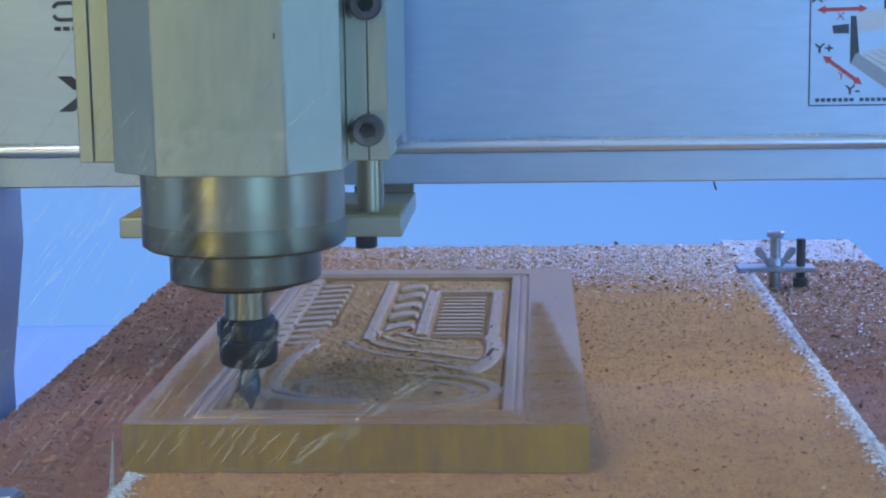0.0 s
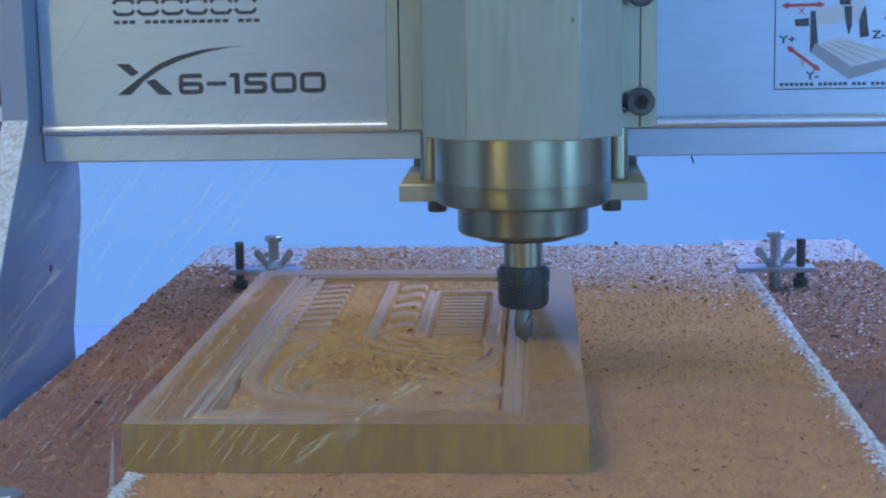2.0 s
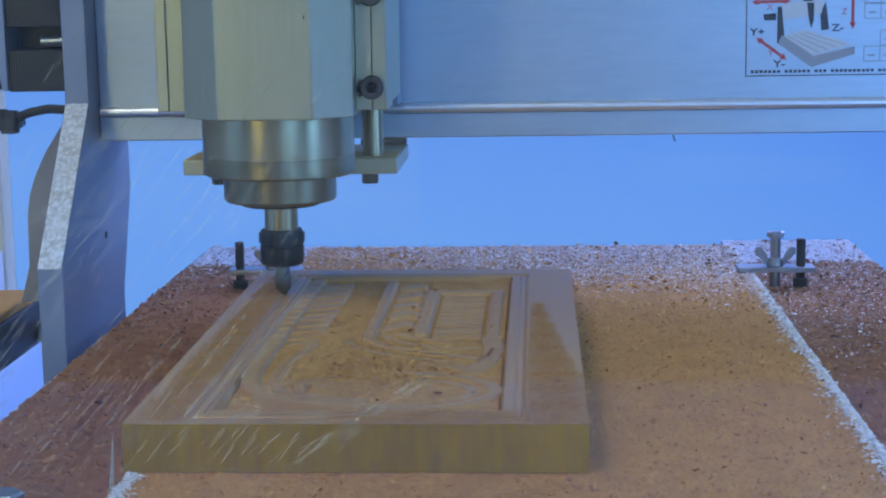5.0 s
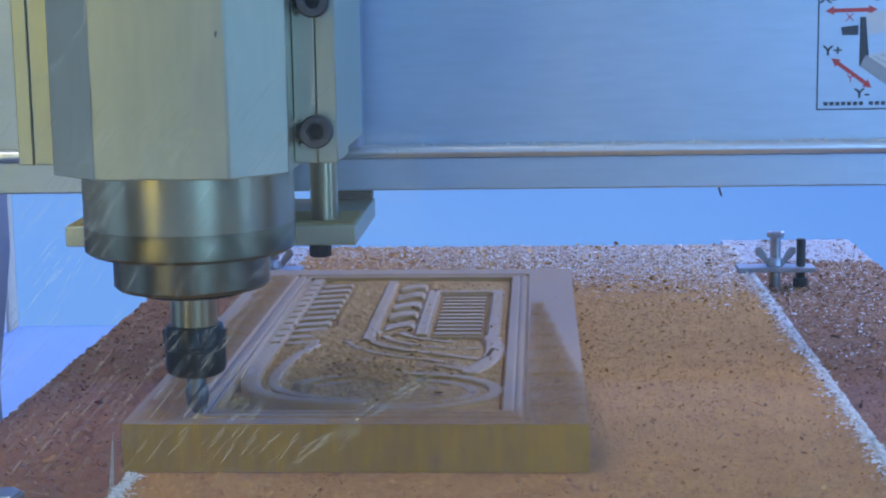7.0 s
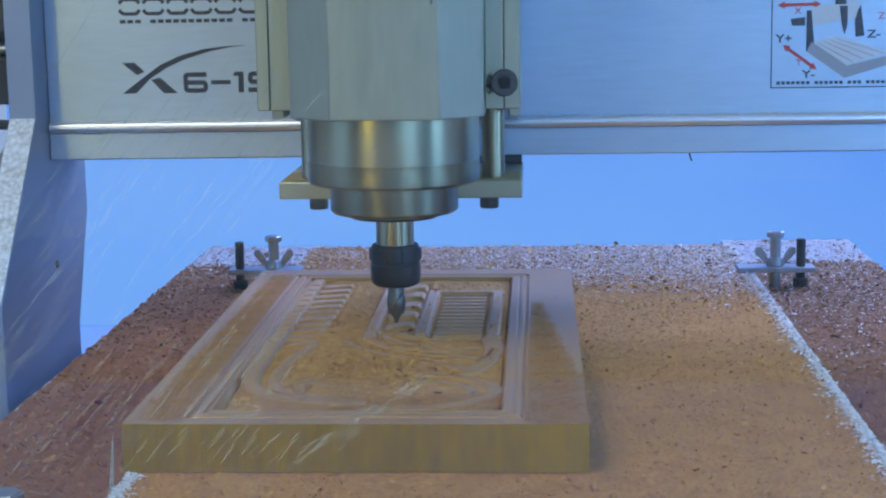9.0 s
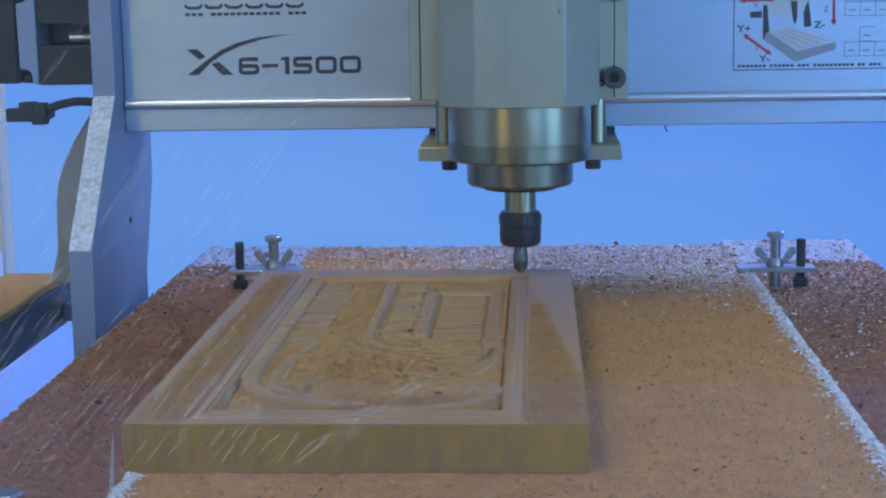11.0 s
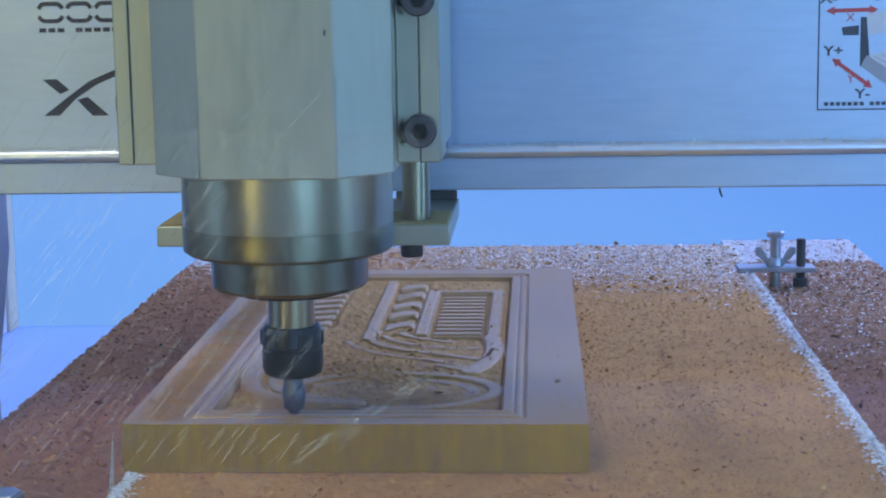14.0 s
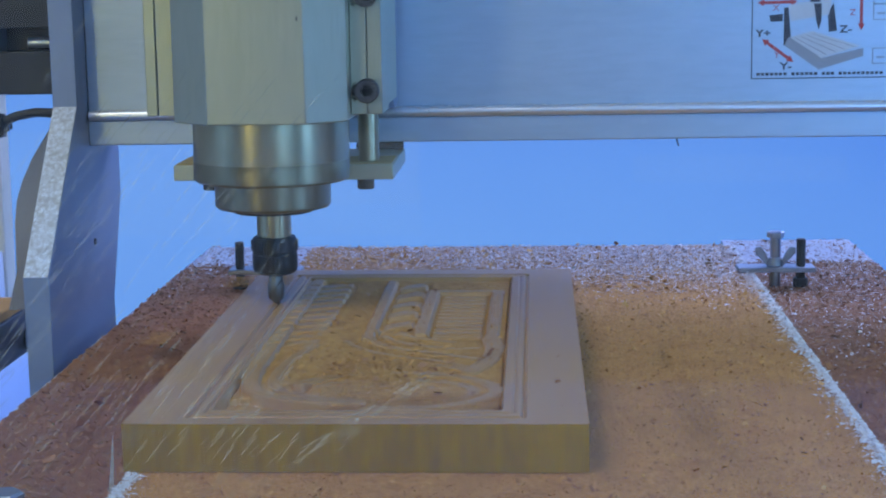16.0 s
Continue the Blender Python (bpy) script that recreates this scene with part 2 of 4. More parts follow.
def lettering(name, body, size, at, material, parent, spread=1.0, bold=0.0):
    """Writing that stands upright on a face that looks towards -y. size: height in mm."""
    cu = bpy.data.curves.new(name, "FONT")
    cu.body, cu.size, cu.extrude, cu.offset = body, size * MM / 0.7, 0.00008, bold * MM
    tmp = bpy.data.objects.new(name, cu)
    scene.collection.objects.link(tmp)
    bpy.context.view_layer.update()
    me = bpy.data.meshes.new_from_object(tmp.evaluated_get(bpy.context.evaluated_depsgraph_get()))
    bpy.data.objects.remove(tmp)
    me.transform(Matrix.Translation([c * MM for c in at]) @ Matrix.Rotation(radians(90), 4, "X") @ Matrix.Diagonal((spread, 1, 1, 1)))
    me.materials.clear()
    me.materials.append(material)
    ob = new(name, me)
    ob.parent = parent
    return ob


def decal(name, polys, y, material, parent, label="", thick=0.12):
    """Flat printed shapes, (x, z) outlines in mm, on a face that looks towards -y."""
    bm = bmesh.new()
    for p in polys:
        prism(bm, p, "y", y - thick, y + 0.05)
    return part(name, bm, material, parent, label)


def rect(x0, x1, z0, z1):
    return [(x0, z0), (x1, z0), (x1, z1), (x0, z1)]


def stroke(points, w):
    """Outline of a thick open line in the plane."""
    left, right = [], []
    for i, p in enumerate(points):
        a, b = Vector(points[max(i - 1, 0)]), Vector(points[min(i + 1, len(points) - 1)])
        d = (b - a).normalized()
        n = Vector((-d.y, d.x))
        ww = w[i] if isinstance(w, (list, tuple)) else w
        left.append(tuple(Vector(p) + n * ww / 2))
        right.append(tuple(Vector(p) - n * ww / 2))
    return left + right[::-1]


def scatter(name, places, sizes, material, label, category, lift=0.25, seed=3, flat=0.45):
    """Many small bent flakes lying about: one mesh of kind stuff."""
    rng = np.random.default_rng(seed)
    n = len(places)
    verts = np.zeros((n, 4, 3))
    ang = rng.uniform(0, 2 * np.pi, n)
    ln, wd = sizes, sizes * rng.uniform(0.3, 0.75, n)
    tx, ty = rng.normal(0, flat, n), rng.normal(0, flat, n)
    for k, (a, b) in enumerate(((-1, -1), (1, -1), (1, 1), (-1, 1))):
        u, v = a * ln / 2 * rng.uniform(0.7, 1.1, n), b * wd / 2 * rng.uniform(0.6, 1.1, n)
        verts[:, k, 0] = places[:, 0] + u * np.cos(ang) - v * np.sin(ang)
        verts[:, k, 1] = places[:, 1] + u * np.sin(ang) + v * np.cos(ang)
        verts[:, k, 2] = u * tx + v * ty
    verts[:, :, 2] -= verts[:, :, 2].min(axis=1)[:, None]
    curl = rng.uniform(0, lift, n)
    verts[:, 0, 2] += curl
    verts[:, 2, 2] += curl
    verts[:, :, 2] += places[:, 2][:, None] - 0.05
    me = bpy.data.meshes.new(name)
    idx = np.arange(n * 4).reshape(n, 4)
    me.from_pydata((verts.reshape(-1, 3) * MM).tolist(), [], idx.tolist())
    me.materials.append(material)
    return tagged(new(name, me), label, category, kind="stuff")


# ---------------------------------------------------------------- the room
def room():
    def slab(name, x0, x1, y0, y1, z0, z1, m, label):
        ob = block(name, x0, x1, y0, y1, z0, z1, m, None, label, 0)
        tagged(ob, category="room", kind="structure")
        return ob
    # Unseen solid walls, ceiling and floor that close the place round the lamps.
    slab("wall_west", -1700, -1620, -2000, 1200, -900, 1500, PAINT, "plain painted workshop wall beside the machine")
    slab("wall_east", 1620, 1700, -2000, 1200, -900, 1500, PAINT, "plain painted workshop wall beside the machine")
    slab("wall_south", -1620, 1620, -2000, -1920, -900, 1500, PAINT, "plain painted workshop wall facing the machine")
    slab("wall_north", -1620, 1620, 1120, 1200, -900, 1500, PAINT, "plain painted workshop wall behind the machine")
    slab("ceiling", -1700, 1700, -2000, 1200, 1500, 1560, PAINT, "plain pale workshop ceiling")
    slab("floor", -1700, 1700, -2000, 1200, -960, -900, PAINT, "plain grey workshop floor")
    # added glowing sheet for the bright background; curves forward over the bench's far edge
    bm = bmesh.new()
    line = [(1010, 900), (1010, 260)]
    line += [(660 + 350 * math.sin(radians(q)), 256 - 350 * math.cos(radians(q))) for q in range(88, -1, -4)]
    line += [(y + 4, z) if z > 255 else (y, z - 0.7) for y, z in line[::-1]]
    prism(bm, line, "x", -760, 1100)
    tagged(part("backdrop", bm, BRIGHT, None, "added glowing sheet for the bright blue background behind the machine"), category="daylight", kind="structure")


def lamp_frame(name, centre, wide, high, axis, label):
    """Four unseen bars added on a solid wall or ceiling round an area lamp."""
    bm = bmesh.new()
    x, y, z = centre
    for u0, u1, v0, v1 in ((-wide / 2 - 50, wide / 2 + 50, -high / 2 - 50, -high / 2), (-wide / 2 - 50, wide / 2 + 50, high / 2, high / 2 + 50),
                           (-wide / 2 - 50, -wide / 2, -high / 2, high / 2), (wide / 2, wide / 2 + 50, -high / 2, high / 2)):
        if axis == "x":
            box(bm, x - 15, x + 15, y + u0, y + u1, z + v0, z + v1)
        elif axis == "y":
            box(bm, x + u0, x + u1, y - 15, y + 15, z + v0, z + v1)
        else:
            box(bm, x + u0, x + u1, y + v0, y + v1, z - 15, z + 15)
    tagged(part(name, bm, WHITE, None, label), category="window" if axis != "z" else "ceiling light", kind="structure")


def lamp_frames():
    lamp_frame("lamp_frame_1", (-1604, -620, 450), 900, 1300, "x", "unseen white frame added round a wall lamp")
    lamp_frame("lamp_frame_2", (1604, -1100, 450), 1300, 1300, "x", "unseen white frame added round a wall lamp")
    lamp_frame("lamp_frame_3", (1000, -1904, 350), 800, 1300, "y", "unseen white frame added round a wall lamp")
    lamp_frame("ceiling_lamp_frame", (-520, -360, 1480), 900, 1200, "z", "unseen white casing added round the ceiling lamp")


def bench():
    b = thing("workbench", "laminate workbench under the router, tinted for blue light", "table")
    block("tabletop", -800, 1150, -900, 1000, -125, -95, BLUE_LIT_TOP, b, "laminate top tinted for blue light", 2)
    for x in (-760, 1090):
        for y in (-860, 960):
            block("leg", x, x + 50, y - 25, y + 25, -900, -125.5, ALU_DARK, b)


# ---------------------------------------------------------------- machine bed
def bed():
    t = thing("machine_bed", "aluminium router bed standing on the bench", "machine")
    block("bed_plate", -128, 255, -240, 500, -40, -22.2, ALU_DARK, t, "grey aluminium bed plate", 1)
    for y in (-200, 440):
        block("cross_foot", -120, 250, y, y + 40, -95, -40.2, ALU_DARK, t, "", 1)


def uneven_board(name, x0, x1, y0, y1, z0, z1, material, label, step, rough, edge, seed):
    """A board whose top is gently uneven and whose rim is ragged with dust."""
    rng = random.Random(seed)
    nx, ny = int((x1 - x0) / step), int((y1 - y0) / step)
    bm = bmesh.new()
    top = []
    for j in range(ny + 1):
        row = []
        for i in range(nx + 1):
            x, y = x0 + (x1 - x0) * i / nx, y0 + (y1 - y0) * j / ny
            rim = i in (0, nx) or j in (0, ny)
            z = z1 + rough * (noise.noise((x * .06, y * .06, seed)) + 0.6 * noise.noise((x * .25, y * .25, seed)))
            if rim:
                z -= edge * rng.random()
                x += (rng.random() - 0.5) * edge * (i in (0, nx))
                y += (rng.random() - 0.5) * edge * (j in (0, ny))
            row.append(bm.verts.new((x, y, z)))
        top.append(row)
    for j in range(ny):
        for i in range(nx):
            bm.faces.new((top[j][i], top[j][i + 1], top[j + 1][i + 1], top[j + 1][i])).smooth = True
    ring = top[0] + [r[-1] for r in top[1:]] + top[-1][-2::-1] + [r[0] for r in top[-2:0:-1]]
    low = [bm.verts.new((v.co.x, v.co.y, z0)) for v in ring]
    for i in range(len(ring)):
        k = (i + 1) % len(ring)
        bm.faces.new((ring[i], low[i], low[k], ring[k]))
    bm.faces.new(low)
    ob = part(name, bm, material)
    return tagged(ob, label, "board")


BACK = 429
UPPER_W, LOWER_W = -70.2, -139.6
LOW_DUST = (415, 412)  # how far back the brown dust covers the lower boards


def boards():
    uneven_board("spoilboard", UPPER_W, 165, -230, BACK, -22, -0.15, BOARD,
                 "orange-brown chipboard spoilboard strewn with wood chips", 3.0, 0.22, 1.2, 4)
    # pale lower boards under a brown sheet of dust that thins out towards the back
    uneven_board("lower_board", 166.5, 242, -230, 496, -22, -8.0, PALE_BOARD, "pale laminated lower board dusted with brown wood chips", 3.0, 0.06, 0.3, 9)
    uneven_board("lower_board", LOWER_W, UPPER_W - 1.5, -230, 481, -22, -8.0, PALE_BOARD, "pale laminated lower board under reddish brown dust", 3.0, 0.06, 0.3, 14)
    for x0, x1, y1, seed in ((167.5, 241.6, LOW_DUST[0], 15), (LOWER_W + 0.3, UPPER_W - 1.8, LOW_DUST[1], 16)):
        ob = uneven_board("wood_dust", x0, x1, -229, y1, -7.95, -7.6, BOARD_LOW, "brown sheet of fine wood dust on the lower board", 3.0, 0.12, 2.0, seed)
        tagged(ob, category="wood dust", kind="stuff")


# ---------------------------------------------------------------- carved block
BX, BY, BZ = 71.8, 268.0, 15.47


def relief():
    """Depth of the carving and of the dust lying in it, in mm below the top, over the block."""
    nx, ny = 380, 620
    xs, ys = np.linspace(-BX, BX, nx), np.linspace(0, BY, ny)
    X, Y = np.meshgrid(xs, ys)

    def smooth(a, b, v):
        t = np.clip((v - a) / (b - a), 0, 1)
        return t * t * (3 - 2 * t)

    def inside(x0, x1, y0, y1, s=1.2):
        return smooth(x0 - s / 2, x0 + s / 2, X) * smooth(-x1 - s / 2, -x1 + s / 2, -X) * smooth(y0 - s / 2, y0 + s / 2, Y) * smooth(-y1 - s / 2, -y1 + s / 2, -Y)

    def away(points):
        """Distance from a line through points, rounded at its corners."""
        p = np.array(points, float)
        for _ in range(3):
            p = np.vstack([p[:1], np.stack([p[:-1] * .75 + p[1:] * .25, p[:-1] * .25 + p[1:] * .75], 1).reshape(-1, 2), p[-1:]])
        best = np.full(X.shape, 1e9)
        for (ax, ay), (bx, by) in zip(p[:-1], p[1:]):
            dx, dy = bx - ax, by - ay
            t = np.clip(((X - ax) * dx + (Y - ay) * dy) / (dx * dx + dy * dy + 1e-9), 0, 1)
            best = np.minimum(best, (X - ax - t * dx) ** 2 + (Y - ay - t * dy) ** 2)
        return np.sqrt(best)
    rng = np.random.default_rng(5)
    field = np.zeros_like(X)
    for _ in range(26):
        kx, ky, ph = rng.normal(0, 0.22), rng.normal(0, 0.10), rng.uniform(0, 6.28)
        field += np.sin(X * kx + Y * ky + ph)
    field /= 5.0
    pocket = inside(-46.2, 44.6, 17.2, 248, 1.6)
    base = -3.7 + 0.35 * field

    def ridge(points, half, top):
        nonlocal base
        d = away(points) / half
        base = np.maximum(base, np.where(d < 1.6, top - 0.25 * d ** 2 - 3.4 * smooth(0.75, 1.6, d), -9))
    # the deep flat corner and the two rounded bands that run round it
    corner = smooth(0, 3, 40 - Y + 0.05 * (X + 46) ** 2 * (X < -20) - 9 * smooth(-20, 2, X)) * (X < 1)
    base = base - 1.9 * corner * (X < 0)
    ridge([(-42.6, 246), (-43.0, 120), (-43.6, 70), (-39.5, 46), (-26, 34.5), (-12, 30.5), (-2, 29.5)], 3.1, -0.7)
    ridge([(-27, 117), (-33.2, 94), (-35.2, 62), (-30, 46), (-16, 37), (0, 34)], 2.4, -1.2)
    # long swirl with a round end
    for rx, ry, top in ((35.0, 24.0, -0.8), (27.5, 17.5, -1.5), (19.5, 11.0, -2.0)):
        ridge([(7.5 + rx * math.cos(a), 46 + ry * math.sin(a)) for a in np.linspace(-1.75, 2.7, 22)], 2.6, top)
    # wavy locks under the posts
    for pts, half, top in (([(-9, 132), (-4, 116), (8, 106), (22, 99), (34, 92)], 2.0, -1.0), ([(-5, 140), (0, 124), (12, 114), (26, 108), (34, 110)], 1.7, -1.2),
                           ([(-1, 146), (4, 132), (14, 124), (24, 119)], 1.5, -1.0), ([(-16, 122), (-8, 106), (8, 96), (24, 88), (33, 78)], 1.9, -1.3),
                           ([(39, 126), (41, 108), (39, 90), (33, 72)], 3.6, -0.7), ([(22, 82), (28, 78), (34, 73)], 2.2, -1.0)):
        ridge(pts, half, top)
    # louvres, lumps and short bars between the posts of the back half
    saw = np.abs(((Y - 128) / 7.1) % 1.0 - 0.5) * 2
    wave = np.abs(((Y - 0.35 * (X + 40) - 130) / 11.6) % 1.0 - 0.5) * 2
    lump = np.abs(((Y - 2.5 * np.sin(X * .35) - 128) / 20.5) % 1 - 0.5) * 2
    for m, h in ((inside(16, 35, 128, 213), -4.1 + 3.0 * smooth(0.3, 0.55, saw)),
                 (inside(-39.5, -26, 118, 243, 2.0), -4.0 + 2.4 * smooth(0.25, 0.5, wave)),
                 (inside(-4.5, 8, 132, 240, 2.5), -3.9 + 2.9 * smooth(0.18, 0.62, lump) + 0.3 * field)):
        base = base * (1 - m) + m * h
    nick = smooth(0.72, 0.9, wave) * inside(-44.5, -41, 112, 235, 1.0)
    base = base - 1.6 * nick
    for p in ((-11.2, -5.6, 122, 243), (8.4, 14.6, 130, 218), (36.4, 42.2, 120, 221), (8.8, 42.0, 214.5, 220.5)):
        m = inside(*p, 3.0)
        base = base * (1 - m) + m * (-0.5 + 0.12 * field)
    z = pocket * base
    # bevelled outer groove cut by the tool
    edge = np.minimum(np.minimum(np.abs(X + 52.7), np.abs(X - 51.8)) + 99 * ((Y < 7.5) | (Y > 255.3)),
                      np.minimum(np.abs(Y - 8.3), np.abs(Y - 254.6)) + 99 * ((X < -53.5) | (X > 52.6)))
    z -= 1.1 * np.clip(1 - edge / 1.1, 0, 1)
    inner = np.minimum(np.minimum(np.abs(X + 48.3), np.abs(X - 48.8)) + 99 * ((Y < 13) | (Y > 251)),
                       np.minimum(np.abs(Y - 13.6), np.abs(Y - 251)) + 99 * ((X < -49) | (X > 49.5)))
    z -= 0.55 * np.clip(1 - inner / 0.8, 0, 1)
    z += 0.04 * rng.normal(size=z.shape) * (pocket > 0.3)
    # dust: a mound over the swirl and a level that drowns the hollows, but not the deep corner or the louvres
    mound = -4.6 + 4.1 * np.exp(-((X + 1) / 22) ** 4 - ((Y - 76) / 33) ** 2)
    level = -1.75 - 1.5 * inside(15, 36, 126, 215, 4.0) - 1.3 * inside(-40, -25, 150, 245, 4.0) - 1.0 * inside(-5, 8.4, 150, 242, 4.0)
    level -= 3.0 * corner + 2.0 * smooth(-30, -44, X) * 0.6
    rough = np.zeros_like(X)
    for k in (1.3, 2.9):
        for _ in range(10):
            a, ph = rng.uniform(0, 6.28), rng.uniform(0, 6.28)
            rough += np.sin(k * (X * math.cos(a) + Y * 0.55 * math.sin(a)) + ph) / k
    dust = np.maximum(mound, level) + 0.22 * field + 0.06 * rough
    dust = np.where(pocket > 0.97, np.minimum(dust, -0.35), -9)
    return X, Y, z, dust


def carved_block():
    X, Y, z, dust = relief()
    ny, nx = X.shape
    verts = np.stack([X, Y, BZ + z], -1).reshape(-1, 3)
    i = np.arange(ny * nx).reshape(ny, nx)
    faces = np.stack([i[:-1, :-1], i[:-1, 1:], i[1:, 1:], i[1:, :-1]], -1).reshape(-1, 4).tolist()
    ring = list(i[0]) + list(i[1:, -1]) + list(i[-1, -2::-1]) + list(i[-2:0:-1, 0])
    base = len(verts)
    low = verts[ring].copy()
    low[:, 2] = 0.15
    for k in range(len(ring)):
        n = (k + 1) % len(ring)
        faces.append((int(ring[k]), base + k, base + n, int(ring[n])))
    faces.append(tuple(range(base, base + len(ring)))[::-1])
    me = bpy.data.meshes.new("carved_block")
    me.from_pydata((np.vstack([verts, low]) * MM).tolist(), [], faces)
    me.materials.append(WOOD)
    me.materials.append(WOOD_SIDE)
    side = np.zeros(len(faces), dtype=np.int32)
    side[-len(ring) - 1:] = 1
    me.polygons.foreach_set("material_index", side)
    tagged(new("carved_block", me), "pale brown wood block with a half-finished carved relief", "wood block")
    # the dust that lies in the carving, where it stands over the wood
    deep = dust > z + 0.05
    cell = deep[:-1, :-1] | deep[:-1, 1:] | deep[1:, 1:] | deep[1:, :-1]
    quads = np.stack([i[:-1, :-1], i[:-1, 1:], i[1:, 1:], i[1:, :-1]], -1)[cell]
    used, back = np.unique(quads, return_inverse=True)
    heap = np.stack([X, Y, BZ + np.maximum(dust, z - 0.05)], -1).reshape(-1, 3)[used]
    me = bpy.data.meshes.new("wood_dust")
    me.from_pydata((heap * MM).tolist(), [], back.reshape(-1, 4).tolist())
    me.polygons.foreach_set("use_smooth", [True] * len(me.polygons))
    me.materials.append(HEAP)
    tagged(new("wood_dust", me), "orange-brown wood dust drifted into the carved hollows", "wood dust", kind="stuff")
    return np.maximum(z, dust)


def sample_height(z, x, y):
    j = np.clip(((y / BY) * (z.shape[0] - 1)).round().astype(int), 0, z.shape[0] - 1)
    i = np.clip(((x + BX) / (2 * BX) * (z.shape[1] - 1)).round().astype(int), 0, z.shape[1] - 1)
    return z[j, i]


def chips(z):
    rng = np.random.default_rng(11)

    def spread(n, x0, x1, y0, y1, h):
        p = np.stack([rng.uniform(x0, x1, n), rng.uniform(y0, y1, n), np.full(n, h)], -1)
        return p[~((np.abs(p[:, 0]) < BX + 0.5) & (p[:, 1] > -0.5) & (p[:, 1] < BY + .5) & (p[:, 2] > -1))]
    p = spread(34000, UPPER_W + 0.5, 164, -60, BACK - 1, 0.0)
    scatter("wood_chips", p, rng.gamma(2.2, 0.24, len(p)) + 0.28, CHIP, "orange-brown wood chips strewn over the spoilboard", "wood chips", 0.3, 21, 0.35)
    p = spread(9000, UPPER_W + 0.5, 164, -60, BACK - 1, 0.12)
    scatter("wood_chips", p, rng.gamma(2.0, 0.22, len(p)) + 0.3, CHIP_DULL, "dark brown wood chips strewn over the spoilboard", "wood chips", 0.35, 28, 0.3)
    # pale dust towards the back, most at back right; paleness also paints backlight sheen
    n = 92000
    y = BACK - 1.5 - np.abs(rng.normal(0, 75, n))
    x = rng.uniform(UPPER_W + 0.5, 164.5, n)
    keep = rng.random(n) < np.clip(0.22 + 0.7 * (x + 60) / 190, 0.15, 0.95) * np.clip((y - 275 + 0.35 * (x - 40)) / 90, 0, 1)
    p = np.stack([x, y, np.full(n, 0.02)], -1)[keep]
    scatter("pale_wood_chips", p, rng.gamma(2.6, 0.23, len(p)) + 0.3, CHIP_PALE, "pale wood chips with painted backlight sheen towards the back of the spoilboard", "wood chips", 0.3, 22, 0.2)
    p = spread(3400, UPPER_W + 0.5, 164, 285, BACK - 1, 0.25)
    scatter("wood_chips", p, rng.gamma(2.4, 0.42, len(p)) + 0.4, CHIP, "brown wood chips among the pale dust", "wood chips", 0.4, 26, 0.3)
    n = 12500
    p = np.stack([165.3 - rng.gamma(1.1, 1.5, n), rng.uniform(-40, BACK - 4, n), np.full(n, 0.1)], -1)
    scatter("pale_wood_chips", p, rng.gamma(2.4, 0.3, n) + 0.3, CHIP_WHITE, "white flakes for the bare, dusty edge of the spoilboard", "wood chips", 0.3, 23, 0.2)
    for k, (x0, x1, m, yb) in enumerate(((168, 241, 15000, 495), (LOWER_W + 1, UPPER_W - 2, 12000, 480))):
        y = rng.uniform(-60, LOW_DUST[k] + 6, m)
        back = rng.random(m) < 0.07
        y = np.where(back, rng.uniform(LOW_DUST[k] - 20, yb, m), y)
        p = np.stack([rng.uniform(x0, x1, m), y, np.where(y < LOW_DUST[k], -7.55, -7.95)], -1)
        scatter("wood_chips", p, rng.gamma(2.4, 0.36, len(p)) + 0.35, CHIP_DULL, "dull brown wood chips strewn over the lower board", "wood chips", 0.4, 24 + k, 0.3)
        m2 = (6000, 1500)[k]
        y = LOW_DUST[k] + 12 - np.abs(rng.normal(0, 120 if k == 0 else 40, m2))
        p = np.stack([rng.uniform(x0, x1, m2), y, np.full(m2, -7.5)], -1)
        scatter("pale_wood_chips", p, rng.gamma(2.4, 0.26, len(p)) + 0.3, CHIP_PALE, "pale chips with painted backlight sheen towards the back of the lower board", "wood chips", 0.15, 34 + k, 0.2)
    # on the block: gathered over the mound and thin elsewhere
    xy = np.concatenate([rng.normal((0, 74), (17, 24), (2600, 2)), rng.uniform((-40, 60), (43, 247), (2600, 2)), rng.uniform((-70, 3), (70, 265), (260, 2))])
    xy = xy[(np.abs(xy[:, 0]) < BX - 1) & (xy[:, 1] > 3) & (xy[:, 1] < BY - 1)]
    p = np.column_stack([xy, BZ + sample_height(z, xy[:, 0], xy[:, 1])])
    scatter("wood_chips", p, rng.gamma(2.0, 0.24, len(p)) + 0.25, CHIP_SOFT, "brown wood chips lying in the carving", "wood chips", 0.2, 25, 0.3)
    xy = np.concatenate([rng.normal((2, 72), (18, 22), (150, 2)), rng.uniform((-30, 120), (14, 245), (90, 2))])
    p = np.column_stack([xy, BZ + 0.1 + sample_height(z, xy[:, 0], xy[:, 1])])
    scatter("wood_chips", p, rng.gamma(2.0, 0.5, len(p)) + 0.5, CHIP_DULL, "dark brown wood chips on the dust in the carving", "wood chips", 0.3, 29, 0.3)


